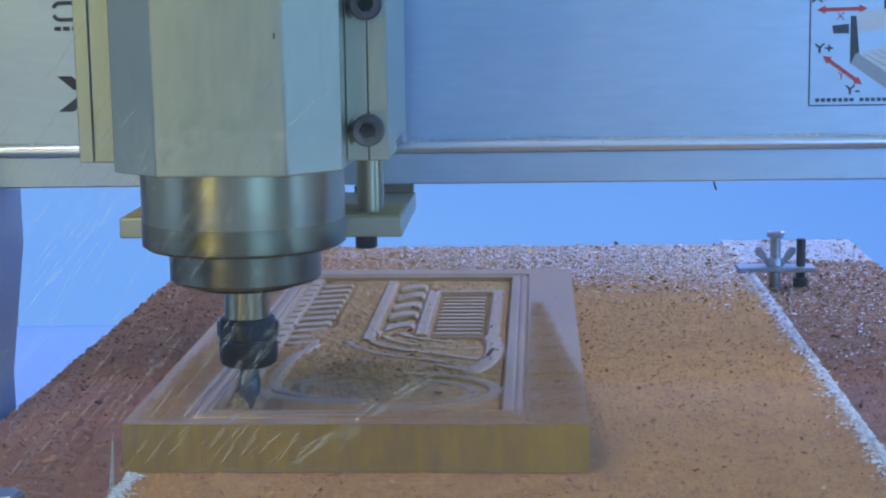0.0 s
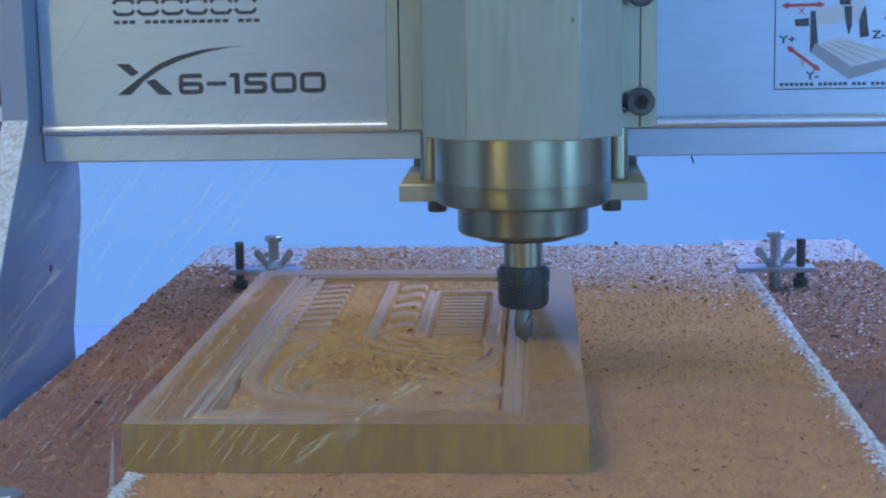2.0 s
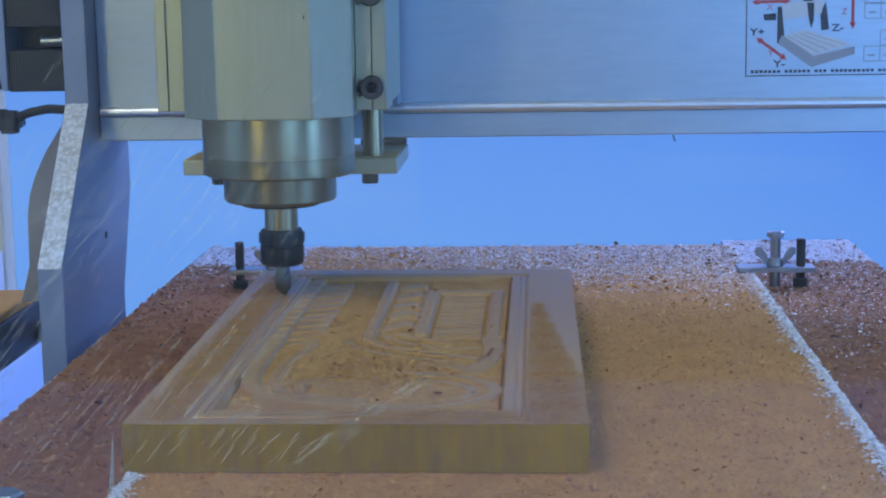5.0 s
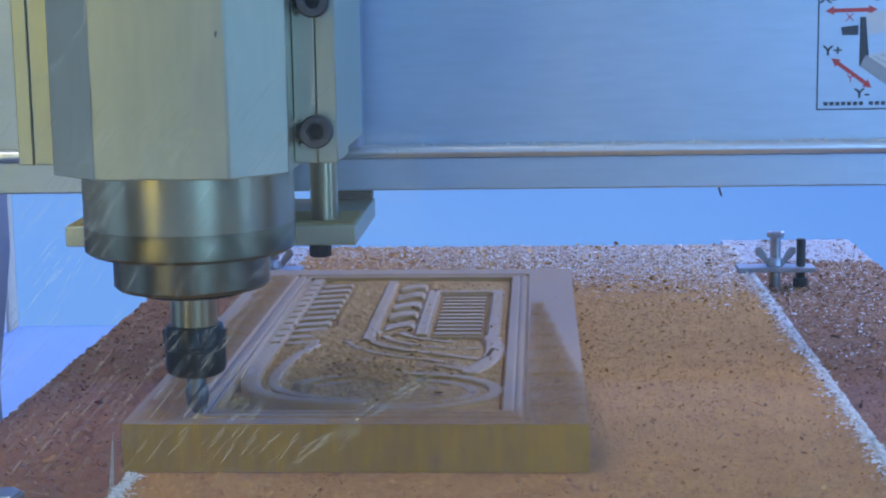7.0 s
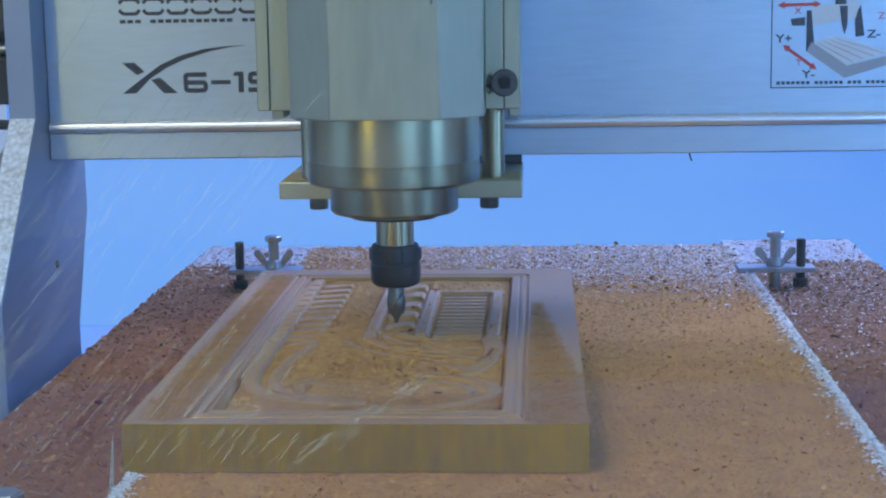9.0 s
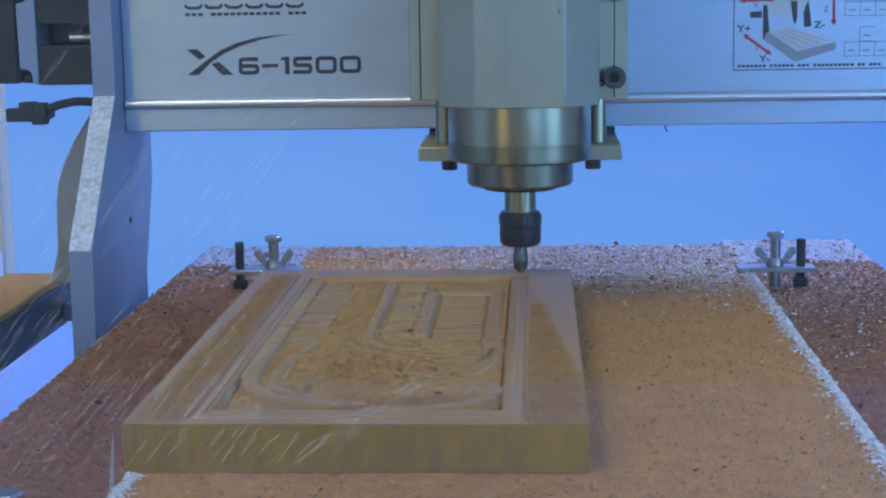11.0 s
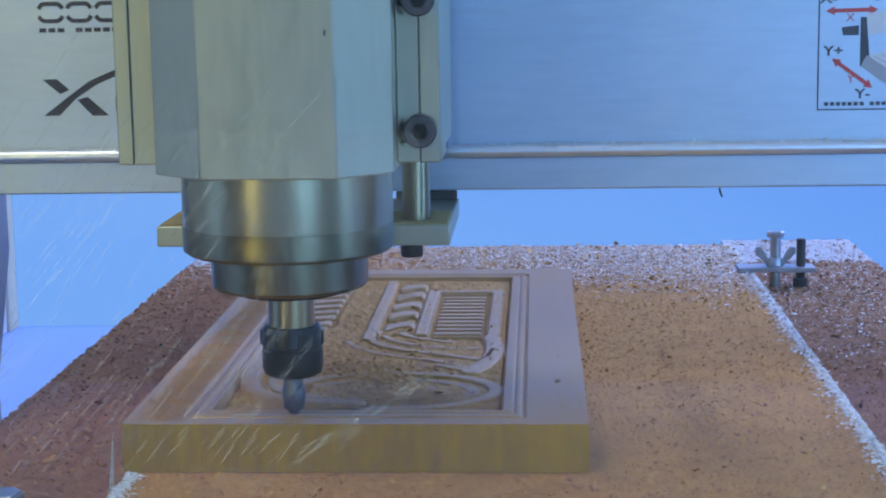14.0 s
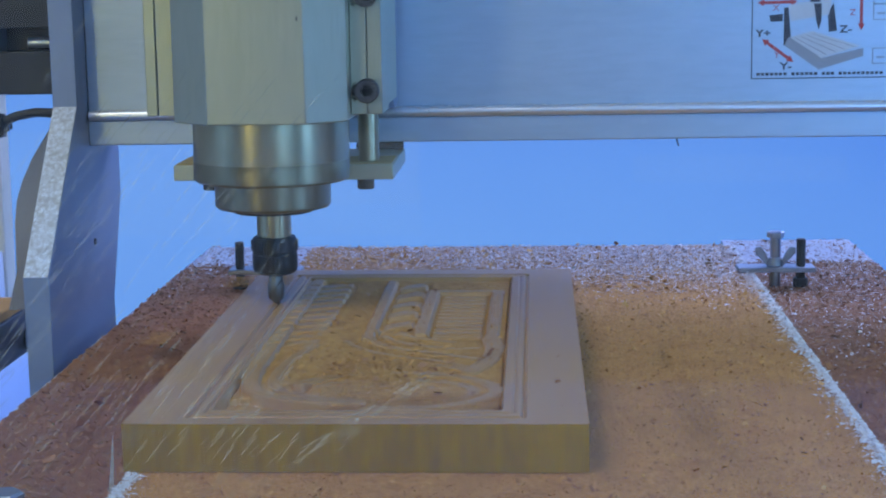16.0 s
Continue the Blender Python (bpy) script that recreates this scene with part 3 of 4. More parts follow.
def rim_drift(x0, x1, y0, y1, dense, seed):
    """One drift of chips lying on the rim of the block, with a ragged outline; its origin at its middle on the block's top."""
    rng = np.random.default_rng(seed)
    n = int((x1 - x0) * (y1 - y0) * dense)
    w, d = (x1 - x0) / 2, (y1 - y0) / 2
    p = np.stack([np.sign(rng.normal(size=n)) * np.abs(rng.beta(1.0, 1.5, n)) * 1.35 * w, rng.uniform(-1.2, 1.2, n) * d, rng.uniform(0.0, 0.22, n)], -1)
    size = rng.gamma(2.0, 0.10, n) + 0.30
    size[: n // 40] *= 2.0
    ob = scatter("wood_chips", p, size, CHIP_SOFT, "orange-brown wood chips drifted along the block rim", "wood chips", 0.08, seed, 0.12)
    return ob, Vector(((x0 + x1) / 2, (y0 + y1) / 2, BZ + 0.05))


def rim_drifts():
    """Chips on the rim: pairs of drift, place and the second at which the cutter's wind takes it, with its way off the block."""
    out = []
    for k in range(12):
        y = 6 + 20.5 * k
        ob, at = rim_drift(-67.5 + 0.25 * k, -55.5, y, y + 20.5, 8.0, 100 + k)
        out.append((ob, at, 14.45 + max(0, y - 30) / 125, (-48, -6, -23.35)))
    for k in range(9):
        y = 2 + 20.5 * k
        ob, at = rim_drift(54.5, 70.5 - 0.085 * max(0, y - 30), y, y + 20.5, 9.0, 120 + k)
        out.append((ob, at, 11.10 + (240 - y) / 112, (50, -8, -15.78)))
    for k in range(5):
        x = -8 + 12.0 * k
        ob, at = rim_drift(x, x + 12.0, 0.8, 15, 6.0, 140 + k)
        out.append((ob, at, 7.30 + (x + 8) / 100, (-2, 24, -1.3)))
    return out


# ---------------------------------------------------------------- clamps
def clamp(at, foot, strap, screw, tops, label):
    """A strap with a wing-nut bolt and an upturned black socket screw. at: the bolt on the strap's underside."""
    c = thing("clamp", label, "clamp", "hold-down clamps")
    block("strap", strap[0], strap[1], -6.5, 7, 0, 2.5, ZINC, c, "zinc strap", 0.5)
    bolt = turned("bolt", [(2.7, foot), (2.7, tops[0] - 1)], ZINC, c, "zinc threaded bolt", (0, 0, 0), seg=24)
    turned("bolt_head", [(3.9, 0), (4.4, .4), (4.4, 2.6), (3.8, 3.1)], ZINC, bolt, "", (0, 0, tops[0] - 3.1), seg=6)
    bm = bmesh.new()
    lathe(bm, [(4.6, 0), (4.2, 2.2), (3.3, 4.4)], (0, 0, 2.6), seg=24)
    for k in (-1, 1):
        w = [(k * a, 2.9 + b) for a, b in ((2.4, 0.4), (4.6, 0.0), (10.2, 6.4), (9.9, 9.2), (7.4, 9.6), (5.0, 6.4))]
        prism(bm, w, "y", -1.0, 1.0)
    part("wing_nut", bm, ZINC, c, "zinc wing nut", 0.4)
    screw_ob = turned("socket_screw", [(2.3, foot + 4), (2.3, tops[1] - .5), (1.9, tops[1])], BLACK, c, "black socket screw", (screw, -1, 0), seg=24)
    turned("screw_head", [(3.5, 0.0), (3.8, .5), (3.8, 4.6), (3.4, 5.1)], BLACK, screw_ob, "", (screw, -1, foot), seg=24)
    c.matrix_world = pose(at[0] * MM, at[1] * MM, at[2] * MM)
    return c


def loose_bits():
    sl = bmesh.new()
    prism(sl, [(-1.1, -6), (1.1, -6), (0.5, 10), (0.0, 19.5), (-0.4, 10)], "y", -0.25, 0.25)
    ob = part("wood_splinter", sl, DUST)
    tagged(ob, "pale pointed wood splinter standing on the board", "splinter")
    ob.matrix_world = pose(-77.3 * MM, 5 * MM, -8.2 * MM, 0, 4, 15)
    hb = thing("hex_bolt", "shiny zinc hex bolt head at the board corner", "bolt")
    turned("bolt_head", [(6.0, 0), (6.5, .5), (6.5, 4.0), (5.6, 4.8)], ZINC, hb, "", seg=6)
    turned("washer", [(8.5, -1.3), (8.5, -0.1)], ZINC, hb, "", seg=32)
    hb.matrix_world = pose(-105.5 * MM, -14 * MM, -6.7 * MM, 0, 0, 12)
    # white flakes for the bare, dusty board edge beside the block's front corner
    rng = np.random.default_rng(31)
    n = 900
    t = rng.uniform(0, 1, n)
    p = np.stack([UPPER_W + 0.2 + rng.gamma(1.3, 1.2, n), -0.8 - 40 * t, np.full(n, 0.05)], -1)
    scatter("pale_wood_chips", p, rng.gamma(2.5, 0.3, n) + 0.3, CHIP_WHITE, "white flakes for the bare, dusty board edge beside the wood block", "wood chips", 0.4, 32, 0.2)


# ---------------------------------------------------------------- gantry
PF = 88.5  # front of the panel
TOP = 440  # upper end of gantry and carriage, unseen; raised to cast shade behind


def gantry():
    g = thing("gantry", "brushed aluminium router gantry with printed front panel", "gantry")
    panel = block("front_panel", -153.9, 262, PF, PF + 46, 85.9, TOP, ALU, g, "brushed aluminium panel with printed marks", 0.4)
    block("lower_beam", -153.9, 262, PF - 1.5, PF + 44, 73.9, 85.7, ALU, g, "plain aluminium lower beam", 0.6)
    turned("guide_rod", [(2.3, -153), (2.3, 262)], CHROME, g, "polished steel guide rod", (0, PF - 2.6, 88.0), "x", 32)
    bm = bmesh.new()
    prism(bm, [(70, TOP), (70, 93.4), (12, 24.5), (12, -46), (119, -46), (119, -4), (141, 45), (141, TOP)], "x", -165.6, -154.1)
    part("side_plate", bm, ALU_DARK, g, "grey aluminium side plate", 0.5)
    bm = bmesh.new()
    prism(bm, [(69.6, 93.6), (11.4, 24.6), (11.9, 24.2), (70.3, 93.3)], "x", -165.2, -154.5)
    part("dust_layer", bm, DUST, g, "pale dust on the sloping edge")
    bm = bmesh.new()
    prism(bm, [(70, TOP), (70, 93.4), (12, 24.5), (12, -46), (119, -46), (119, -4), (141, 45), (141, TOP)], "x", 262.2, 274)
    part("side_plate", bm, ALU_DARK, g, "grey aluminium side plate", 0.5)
    turned("plate_screw", [(1.6, 0), (1.6, 0.6)], BLACK, g, "", (-154.1, 88, 28), "x", 16)
    # bowed cable sleeve beside the plate
    bm = bmesh.new()
    bow = [(-167, 92), (-171.5, 86), (-177.5, 77), (-183.5, 68), (-189, 57), (-192.5, 47), (-194, 36), (-194.3, 24), (-194.6, 12), (-197, 3), (-199.5, -6)]
    outer = bow
    inner_line = [(-164.0, z) for _, z in bow]
    prism(bm, outer + inner_line[::-1], "y", 92, 98)
    part("cable_sleeve", bm, GREY_PLASTIC, g, "bowed grey plastic sleeve", 0.6)
    # cable tray at the end of the gantry
    tray = block("cable_tray", -240, -204, -70, 146, -36, -13.5, PLASTIC, g, "black cable tray", 1)
    uneven = bmesh.new()
    prism(uneven, [(-72, -13.4), (146, -13.4), (140, -9.0), (100, -7.6), (60, -9.6), (10, -8.2), (-40, -9.4), (-70, -10)], "x", -239, -204.6)
    part("dust_layer", uneven, HEAP, tray, "brown heap of wood dust", 1.2)
    block("tray_arm", -204, -165.7, 128, 144, -34, -24, ALU_DARK, g, "", 0.6)
    bm = bmesh.new()
    tube(bm, [(121.5, PF + 2, 74.5), (121.8, PF + 2, 72.4), (122.6, PF + 2, 70.2)], 0.35, 6)
    part("wire_end", bm, BLACK, g, "short black wire end")
    # motor
    bm = bmesh.new()
    for z0, z1 in ((98.8, 118.5), (129.5, TOP)):
        box(bm, -195.0, -166, 80, 130, z0, z1)
    box(bm, -195.0, -166, 100, 130, 118.5, 129.5)
    housing = part("coupling_housing", bm, BLACK, g, "black coupling housing", 0.5)
    turned("coupling", [(2.6, -182), (2.6, -173.5), (2.3, -173.3), (2.3, -172.7), (2.9, -172.5), (2.9, -166)], CHROME, housing, "bright shaft coupling", (0, 93, 122.5), "x", 24)
    bm = bmesh.new()
    prism(bm, [(-204.6, 107), (-201, 107), (-199, 105.5), (-198, 99.4), (-195.2, 99.4), (-195.2, TOP), (-200.4, TOP), (-200.4, 141), (-205, 140)], "y", 78, 128)
    part("motor_flange", bm, ALU_DARK, g, "grey motor flange", 0.4)
    bm = bmesh.new()
    prism(bm, [(x, z) for x, z in ((-260, 99.8), (-205.4, 99.8), (-205.4, TOP), (-260, TOP))], "y", 79, 127)
    box(bm, -205.2, -199.5, 82, 96, 99.8, 105)
    part("stepper_motor", bm, BLACK, g, "black stepper motor body", 1.5)
    bm = bmesh.new()
    tube(bm, [(-165.8, 84, 89.5), (-178, 84, 90.2), (-187, 84, 88.6), (-193, 84, 86.4)], 2.2)
    tube(bm, [(-189, 86, 88.0), (-193, 86, 84.5), (-197, 86, 82.6)], 1.3)
    cable = part("cable", bm, PLASTIC, g, "black cable")
    bm = bmesh.new()
    box(bm, -214, -194, 80, 88, 80.2, 87.0)
    box(bm, -201, -193.5, 80.5, 87.5, 78.6, 89.6)
    box(bm, -207, -199, 79.6, 88.4, 85.5, 90.2)
    for k in range(4):
        box(bm, -194 + 0.9 * k, -192.8 + 0.9 * k, 81 + 1.4 * k, 82.2 + 1.4 * k, 79.6 + 0.8 * k, 82.6 + 0.8 * k)
    part("cable_plug", bm, PLASTIC, cable, "black cable plug", 0.9)
    block("plug_tail", -226, -214.2, 81.5, 86.5, 80.5, 86.0, WHITE, cable, "white plug tail", 0.5)
    panel_print(panel)
    rng = np.random.default_rng(41)
    n = 9500
    dust = np.stack([rng.uniform(-150, 258, n), PF - 2.7 + rng.normal(0, 0.8, n), rng.uniform(89.5, 90.2, n)], -1)
    ob = scatter("rod_dust", dust, rng.gamma(2.0, 0.2, n) + 0.3, CHIP_WHITE, "white dust lying along the rod", "", 0.3, 42, 0.3)
    ob.parent = g
    return g


def panel_print(g):
    f = PF
    # big cut letter: a swooping stroke with two blunt arms
    decal("letter_sweep", [[(-121.1, 102.3), (-115.3, 102.3)] + [(-109.0, 108.4), (-101.5, 113.2), (-93, 116.8), (-83, 119.7), (-74, 121.5), (-66, 122.3),
                            (-75, 122.0), (-85, 120.9), (-95, 118.4), (-104, 114.6), (-112, 109.0)]], f, INK, g, "dark printed sweep")
    decal("letter_arm", [[(-121.0, 115.4), (-115.6, 115.5), (-111.3, 111.6), (-114.6, 110.1)], [(-108.6, 108.0), (-104.7, 109.0), (-97.2, 102.2), (-103.2, 102.2)]],
          f, INK, g, "dark printed letter arms")
    w = 2.0
    z0, z1 = 102.2, 111.0
    zm = (z0 + z1) / 2

    def rounded(points, r=1.5):
        """A line whose corners are turned into short arcs."""
        out = [points[0]]
        for p, q, n in zip(points, points[1:], points[2:]):
            p, q, n = Vector(p), Vector(q), Vector(n)
            a, b = q + (p - q).normalized() * r, q + (n - q).normalized() * r
            for k in range(6):
                t = k / 5
                out.append(tuple(a * (1 - t) ** 2 + q * 2 * t * (1 - t) + b * t * t))
        return out + [points[-1]]

    def six(x, s):
        return [stroke(rounded([(x + s - .5, z1 - w / 2), (x + w / 2, z1 - w / 2), (x + w / 2, z0 + w / 2), (x + s - w / 2, z0 + w / 2), (x + s - w / 2, zm), (x + w, zm)]), w)]

    def five(x, s):
        return [stroke(rounded([(x + s, z1 - w / 2), (x + w / 2, z1 - w / 2), (x + w / 2, zm), (x + s - w / 2, zm), (x + s - w / 2, z0 + w / 2), (x, z0 + w / 2)], 1.2), w)]

    def zero(x, s):
        m, l, r = x + s / 2, x + w / 2, x + s - w / 2
        return [stroke(rounded([(m, z1 - w / 2), (k, z1 - w / 2), (k, z0 + w / 2), (m, z0 + w / 2)], 1.9), w) for k in (l, r)]
    for polys in (six(-94.6, 10.6), [rect(-82.6, -74.2, zm - .9, zm + .9)], [rect(-70.8, -68.5, z0, z1), [(-73, z1 - 1.8), (-70.8, z1 - 1.8), (-70.8, z1), (-72.3, z1)]],
                  five(-66.6, 9.8), zero(-55.2, 11.0), zero(-42.9, 11.0)):
        decal("printed_digit", polys, f, INK, g)
    # plain shapes for the maker's mark and bars for the small line under it
    for k in range(6):
        x, s = -121 + k * 10.35, 8.8
        polys = [stroke(rounded([(x, q), (x + 1.4, e), (x + s - 1.4, e), (x + s, q)], 1.0), 1.5) for q, e in ((137.9, 136.2), (140.6, 142.3))]
        decal("maker_mark", polys, f, INK, g)
    for k in range(19):
        x = -121 + k * 3.3
        if k not in (3, 15):
            decal("small_print", [rect(x, x + 2.5, 132.2, 133.7)], f, INK, g)
    # data label
    x0, z0 = 155.1, 100.7
    x1, z1 = 245, 172
    decal("label_frame", [rect(x0, x1, z0, z0 + .5), rect(x0, x0 + .5, z0 + .5, z1), rect(x1 - .5, x1, z0 + .5, z1)], f, INK, g)
    x = x0 + 2.5
    for letters in (7, 6, 3, 10, 2, 3):
        for _ in range(letters):
            decal("small_print", [rect(x, x + 1.5, z0 + 1.6, z0 + 2.9)], f, INK, g)
            x += 2.05
        x += 1.5

    def P(px, py):
        return (x0 + (px - 1298) * 0.2865, z0 + (126 - py) * 0.284)
    decal("drawn_bed", [[P(1357, 60), P(1394, 50), P(1471, 75), P(1404, 94)]], f, INK_PALE, g, "drawing of the machine bed")
    decal("drawn_bed_side", [[P(1350, 72), P(1357, 58), P(1407, 92), P(1405, 112)], [P(1405, 112), P(1407, 94), P(1475, 78), P(1475, 91)]], f, INK_GREY, g, "", 0.16)
    decal("drawn_upright", [[P(1349, 12), P(1356, 12), P(1362, 75), P(1349, 72)], [P(1418, 22), P(1427, 5), P(1433, 50), P(1420, 52)]], f, INK, g)
    decal("drawn_beam", [[P(1356, 8), P(1424, -2), P(1420, 24), P(1360, 34)]], f, INK_PALE, g, "", 0.2)
    decal("drawn_motor", [[P(1326, 24), P(1347, 22), P(1347, 34), P(1328, 34)], [P(1390, -16), P(1406, -16), P(1406, 4), P(1390, 4)], [P(1396, 6), P(1408, 6), P(1408, 34), P(1404, 48), P(1400, 34)]], f, INK, g, "", 0.24)
    for k in range(4):
        decal("drawn_slot", [[P(1365 + 9 * k, 60 - 2.0 * k), P(1367 + 9 * k, 60 - 2.0 * k), P(1418 + 15 * k, 88 - 4.0 * k), P(1415 + 15 * k, 88 - 4.0 * k)]], f, INK_GREY, g, "", 0.2)

    def arrow(a, b):
        a, b = Vector(a), Vector(b)
        d = (b - a).normalized()
        n = Vector((-d.y, d.x))
        pts = [a, a + d * 3 + n * 1.6, a + d * 3 + n * .7, b - d * 3 + n * .7, b - d * 3 + n * 1.6, b,
               b - d * 3 - n * 1.6, b - d * 3 - n * .7, a + d * 3 - n * .7, a + d * 3 - n * 1.6]
        decal("printed_arrow", [[tuple(p) for p in pts]], f, INK_RED, g, "red printed arrow")
    arrow(P(1315, 62), P(1365, 99))
    arrow(P(1307, 4), P(1370, 3))
    arrow(P(1470, -40), P(1471, 50))
    for s, p in (("Y+", (1305, 58)), ("Y-", (1344, 111)), ("Z-", (1437, 53)), ("X-", (1300, -6)), ("X+", (1368, -8))):
        px, pz = P(*p)
        lettering("printed_letters", s, 3.2, (px, f - .05, pz), INK, g, 1.25, 0.12)
    for t, p in (("X", (1331, 17)), ("Y", (1334, 92)), ("Z", (1452, 26))):
        px, pz = P(*p)
        lettering("printed_letters", t, 2.8, (px, f - .05, pz), INK_RED, g, 1.1)
    for cx, cy in ((1499, 30), (1525, 30), (1551, 30), (1499, 5), (1525, 5), (1551, 5), (1525, 74), (1499, 100), (1525, 100), (1551, 100)):
        a, b = P(cx - 10, cy + 4), P(cx + 16, cy - 22)
        t = .45
        decal("printed_key", [rect(a[0], b[0], a[1], a[1] + t), rect(a[0], b[0], b[1] - t, b[1]), rect(a[0], a[0] + t, a[1] + t, b[1] - t),
                              rect(a[0] + 2, b[0] - 2, a[1] + 2.6, a[1] + 3.4)], f, INK_GREY, g)


# ---------------------------------------------------------------- carriage
def x_carriage():
    c = thing("x_carriage", "milled aluminium carriage with guide rods and bottom plate", "carriage")
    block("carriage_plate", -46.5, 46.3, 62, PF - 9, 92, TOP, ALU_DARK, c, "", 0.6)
    block("carriage_side", -47.6, -43, 14, 61.8, 97, TOP, ALU_V, c, "", 0.5)
    block("carriage_side", 43.0, 47.4, 14, 61.8, 97, TOP, ALU_V, c, "", 0.5)
    block("bottom_plate", -48.4, 47.9, 30, 96, 63.6, 70.4, ALU_V, c, "dusty aluminium bottom plate", 0.5)
    for x in (-36, 36.4):
        turned("guide_rod", [(4.6, 70.5), (4.6, TOP)], STEEL, c, "vertical turned guide rod", (x, 41, 0), seg=32)
        turned("plate_screw", [(3.5, 58.2), (3.8, 58.7), (3.8, 63.3), (3.5, 63.6)], BLACK, c, "black screw head", (x * 0.95, 42, 0), seg=24)
        block("bearing_block", x - 11, x + 11, 90, 96, 70.6, 73.7, BLACK, c, "black bearing block", 0.6)
    block("dust_layer", -47.5, 47, 30.8, 60, 70.3, 70.9, TAN_DUST, c, "tan dust on the bottom plate", 0.2)
    return c


def spindle_unit():
    s = thing("spindle_unit", "aluminium spindle holder with steel router spindle and cutter", "spindle")
    H = BZ
    top = TOP
    bm = bmesh.new()
    body = [(-19.0, -39), (20.0, -39), (35.0, -24), (35.0, 36), (-35.0, 36), (-35.0, -24)]
    prism(bm, body, "z", H + 78.5, top)
    part("spindle_holder", bm, ALU_V, s, "milled aluminium holder with slanted faces", 0.5)
    decal("nick", [[(17.2, 134.4), (17.7, 134.2), (17.9, 135.8), (17.4, 136.0)]], -39.0, INK, s, "small dark nick", 0.05)
    for x0, x1, x2 in ((35.1, 41.9, 48.0), (-48.4, -43.7, -35.1)):
        block("clamp_ear", min(x0, x1), max(x0, x1) - 0.12, -14, 14, H + 80.4, top, ALU_V, s, "", 0.4)
        block("clamp_ear", max(x0, x1) + 0.12, max(x1, x2), -14, 14, H + 80.4, top, ALU_V, s, "", 0.4)
    for z in (90.0, 128.2, 166.4):
        at = (42.1, -14, H + z)
        bm = bmesh.new()
        seg = 32
        # socket head: rim, wall and hexagonal recess
        rings = []
        for r, y, n in ((4.9, 0, 0), (4.9, -4.6, 0), (4.4, -5.2, 0), (2.75, -5.2, 6), (2.75, -2.4, 6)):
            ring = []
            for i in range(seg):
                a = 2 * math.pi * i / seg
                q = r
                if n:
                    q = r * math.cos(math.pi / 6) / math.cos((a % (math.pi / 3)) - math.pi / 6)
                ring.append(bm.verts.new((at[0] + q * math.cos(a), at[1] + y, at[2] + q * math.sin(a))))
            rings.append(ring)
        for a, b in zip(rings, rings[1:]):
            for i in range(seg):
                bm.faces.new((a[i], a[(i + 1) % seg], b[(i + 1) % seg], b[i]))
        bm.faces.new(rings[-1])
        bm.faces.new(rings[0])
        bolt = part("socket_bolt", bm, BOLT, s, "black socket head bolt")
        hexagon = [(at[0] + 2.7 * math.cos(k * math.pi / 3), at[2] + 2.7 * math.sin(k * math.pi / 3)) for k in range(6)]
        for k, (rx, rz) in enumerate(((2.2, 4.2), (1.7, 3.2), (1.1, 2.2))):
            oval = [(36.9 - 0.15 * k + rx * 0.75 * math.cos(q * 0.3927), at[2] - 0.6 + rz * math.sin(q * 0.3927)) for q in range(16)]
            decal("grease_smear", [oval], at[1] - 0.02 - 0.06 * k, GREASE, s, "black grease round the bolt", 0.03)
        # the recess is darkened by a black disc in place of shade
        decal("hex_socket", [hexagon], at[1] - 2.6, SOCKET_SHADE, bolt, "black disc painting the shade inside the socket")
    turned("spindle_body", [(31.9, H + 56), (32.3, H + 62), (32.3, H + 78.4)], STEEL, s, "turned steel spindle body", seg=96)
    turned("spindle_ring", [(31.2, H + 52.6), (32.4, H + 53.6), (32.4, H + 61.0), (31.9, H + 61.8)], STEEL_RING, s, "darker worn steel ring", seg=96)
    turned("spindle_nose", [(20.6, H + 40.8), (23.2, H + 41.3), (24.1, H + 42.4), (24.1, H + 52.5)], STEEL_RING, s, "turned steel nose", seg=96)
    turned("nose_cap", [(12.5, H + 38.6), (16.5, H + 39.2), (17.6, H + 40.9)], NUT, s, "", seg=64)
    turned("shaft", [(7.2, H + 27.5), (7.2, H + 38.7)], STEEL, s, "bright steel shaft", seg=48)
    bm = bmesh.new()
    lathe(bm, [(7.6, H + 12.9), (9.0, H + 13.9), (9.5, H + 15.6), (9.5, H + 21.2), (9.2, H + 21.5), (9.2, H + 22.3), (9.5, H + 22.6), (9.5, H + 26.6), (8.6, H + 28.6), (7.4, H + 28.8)], seg=64)
    for k in range(6):
        a = k * math.pi / 3
        vs = box(bm, 8.7, 9.75, -1.7, 1.7, H + 22.8, H + 27.2)
        bmesh.ops.rotate(bm, verts=vs, cent=(0, 0, 0), matrix=Matrix.Rotation(a, 3, "Z"))
    part("collet_nut", bm, NUT, s, "black collet nut")
    cutter = turned("cutter", [(0.35, H - 2.0), (1.4, H + 0.4), (2.6, H + 2.2), (3.3, H + 3.4), (3.6, H + 5.6), (3.55, H + 8.0), (3.05, H + 9.4), (3.0, H + 13.2)], CARBIDE, s, "grey carbide cutter", seg=24)
    bm = bmesh.new()
    for ph in (0.0, math.pi):
        prev = None
        for k in range(15):
            t = k / 14
            a, zz, r = ph + 2.6 * t, H + 1.6 + 8.6 * t, 3.85 - 0.9 * max(0, 0.35 - t) / 0.35
            cur = [bm.verts.new((q * math.cos(a + d), q * math.sin(a + d), zz)) for q, d in ((r, 0.0), (r - .9, -0.35), (r - .9, 0.25))]
            if prev:
                for i in range(3):
                    bm.faces.new((prev[i], prev[(i + 1) % 3], cur[(i + 1) % 3], cur[i]))
            prev = cur
    part("cutting_edge", bm, CARBIDE, cutter, "spiral cutting edges")
    return s


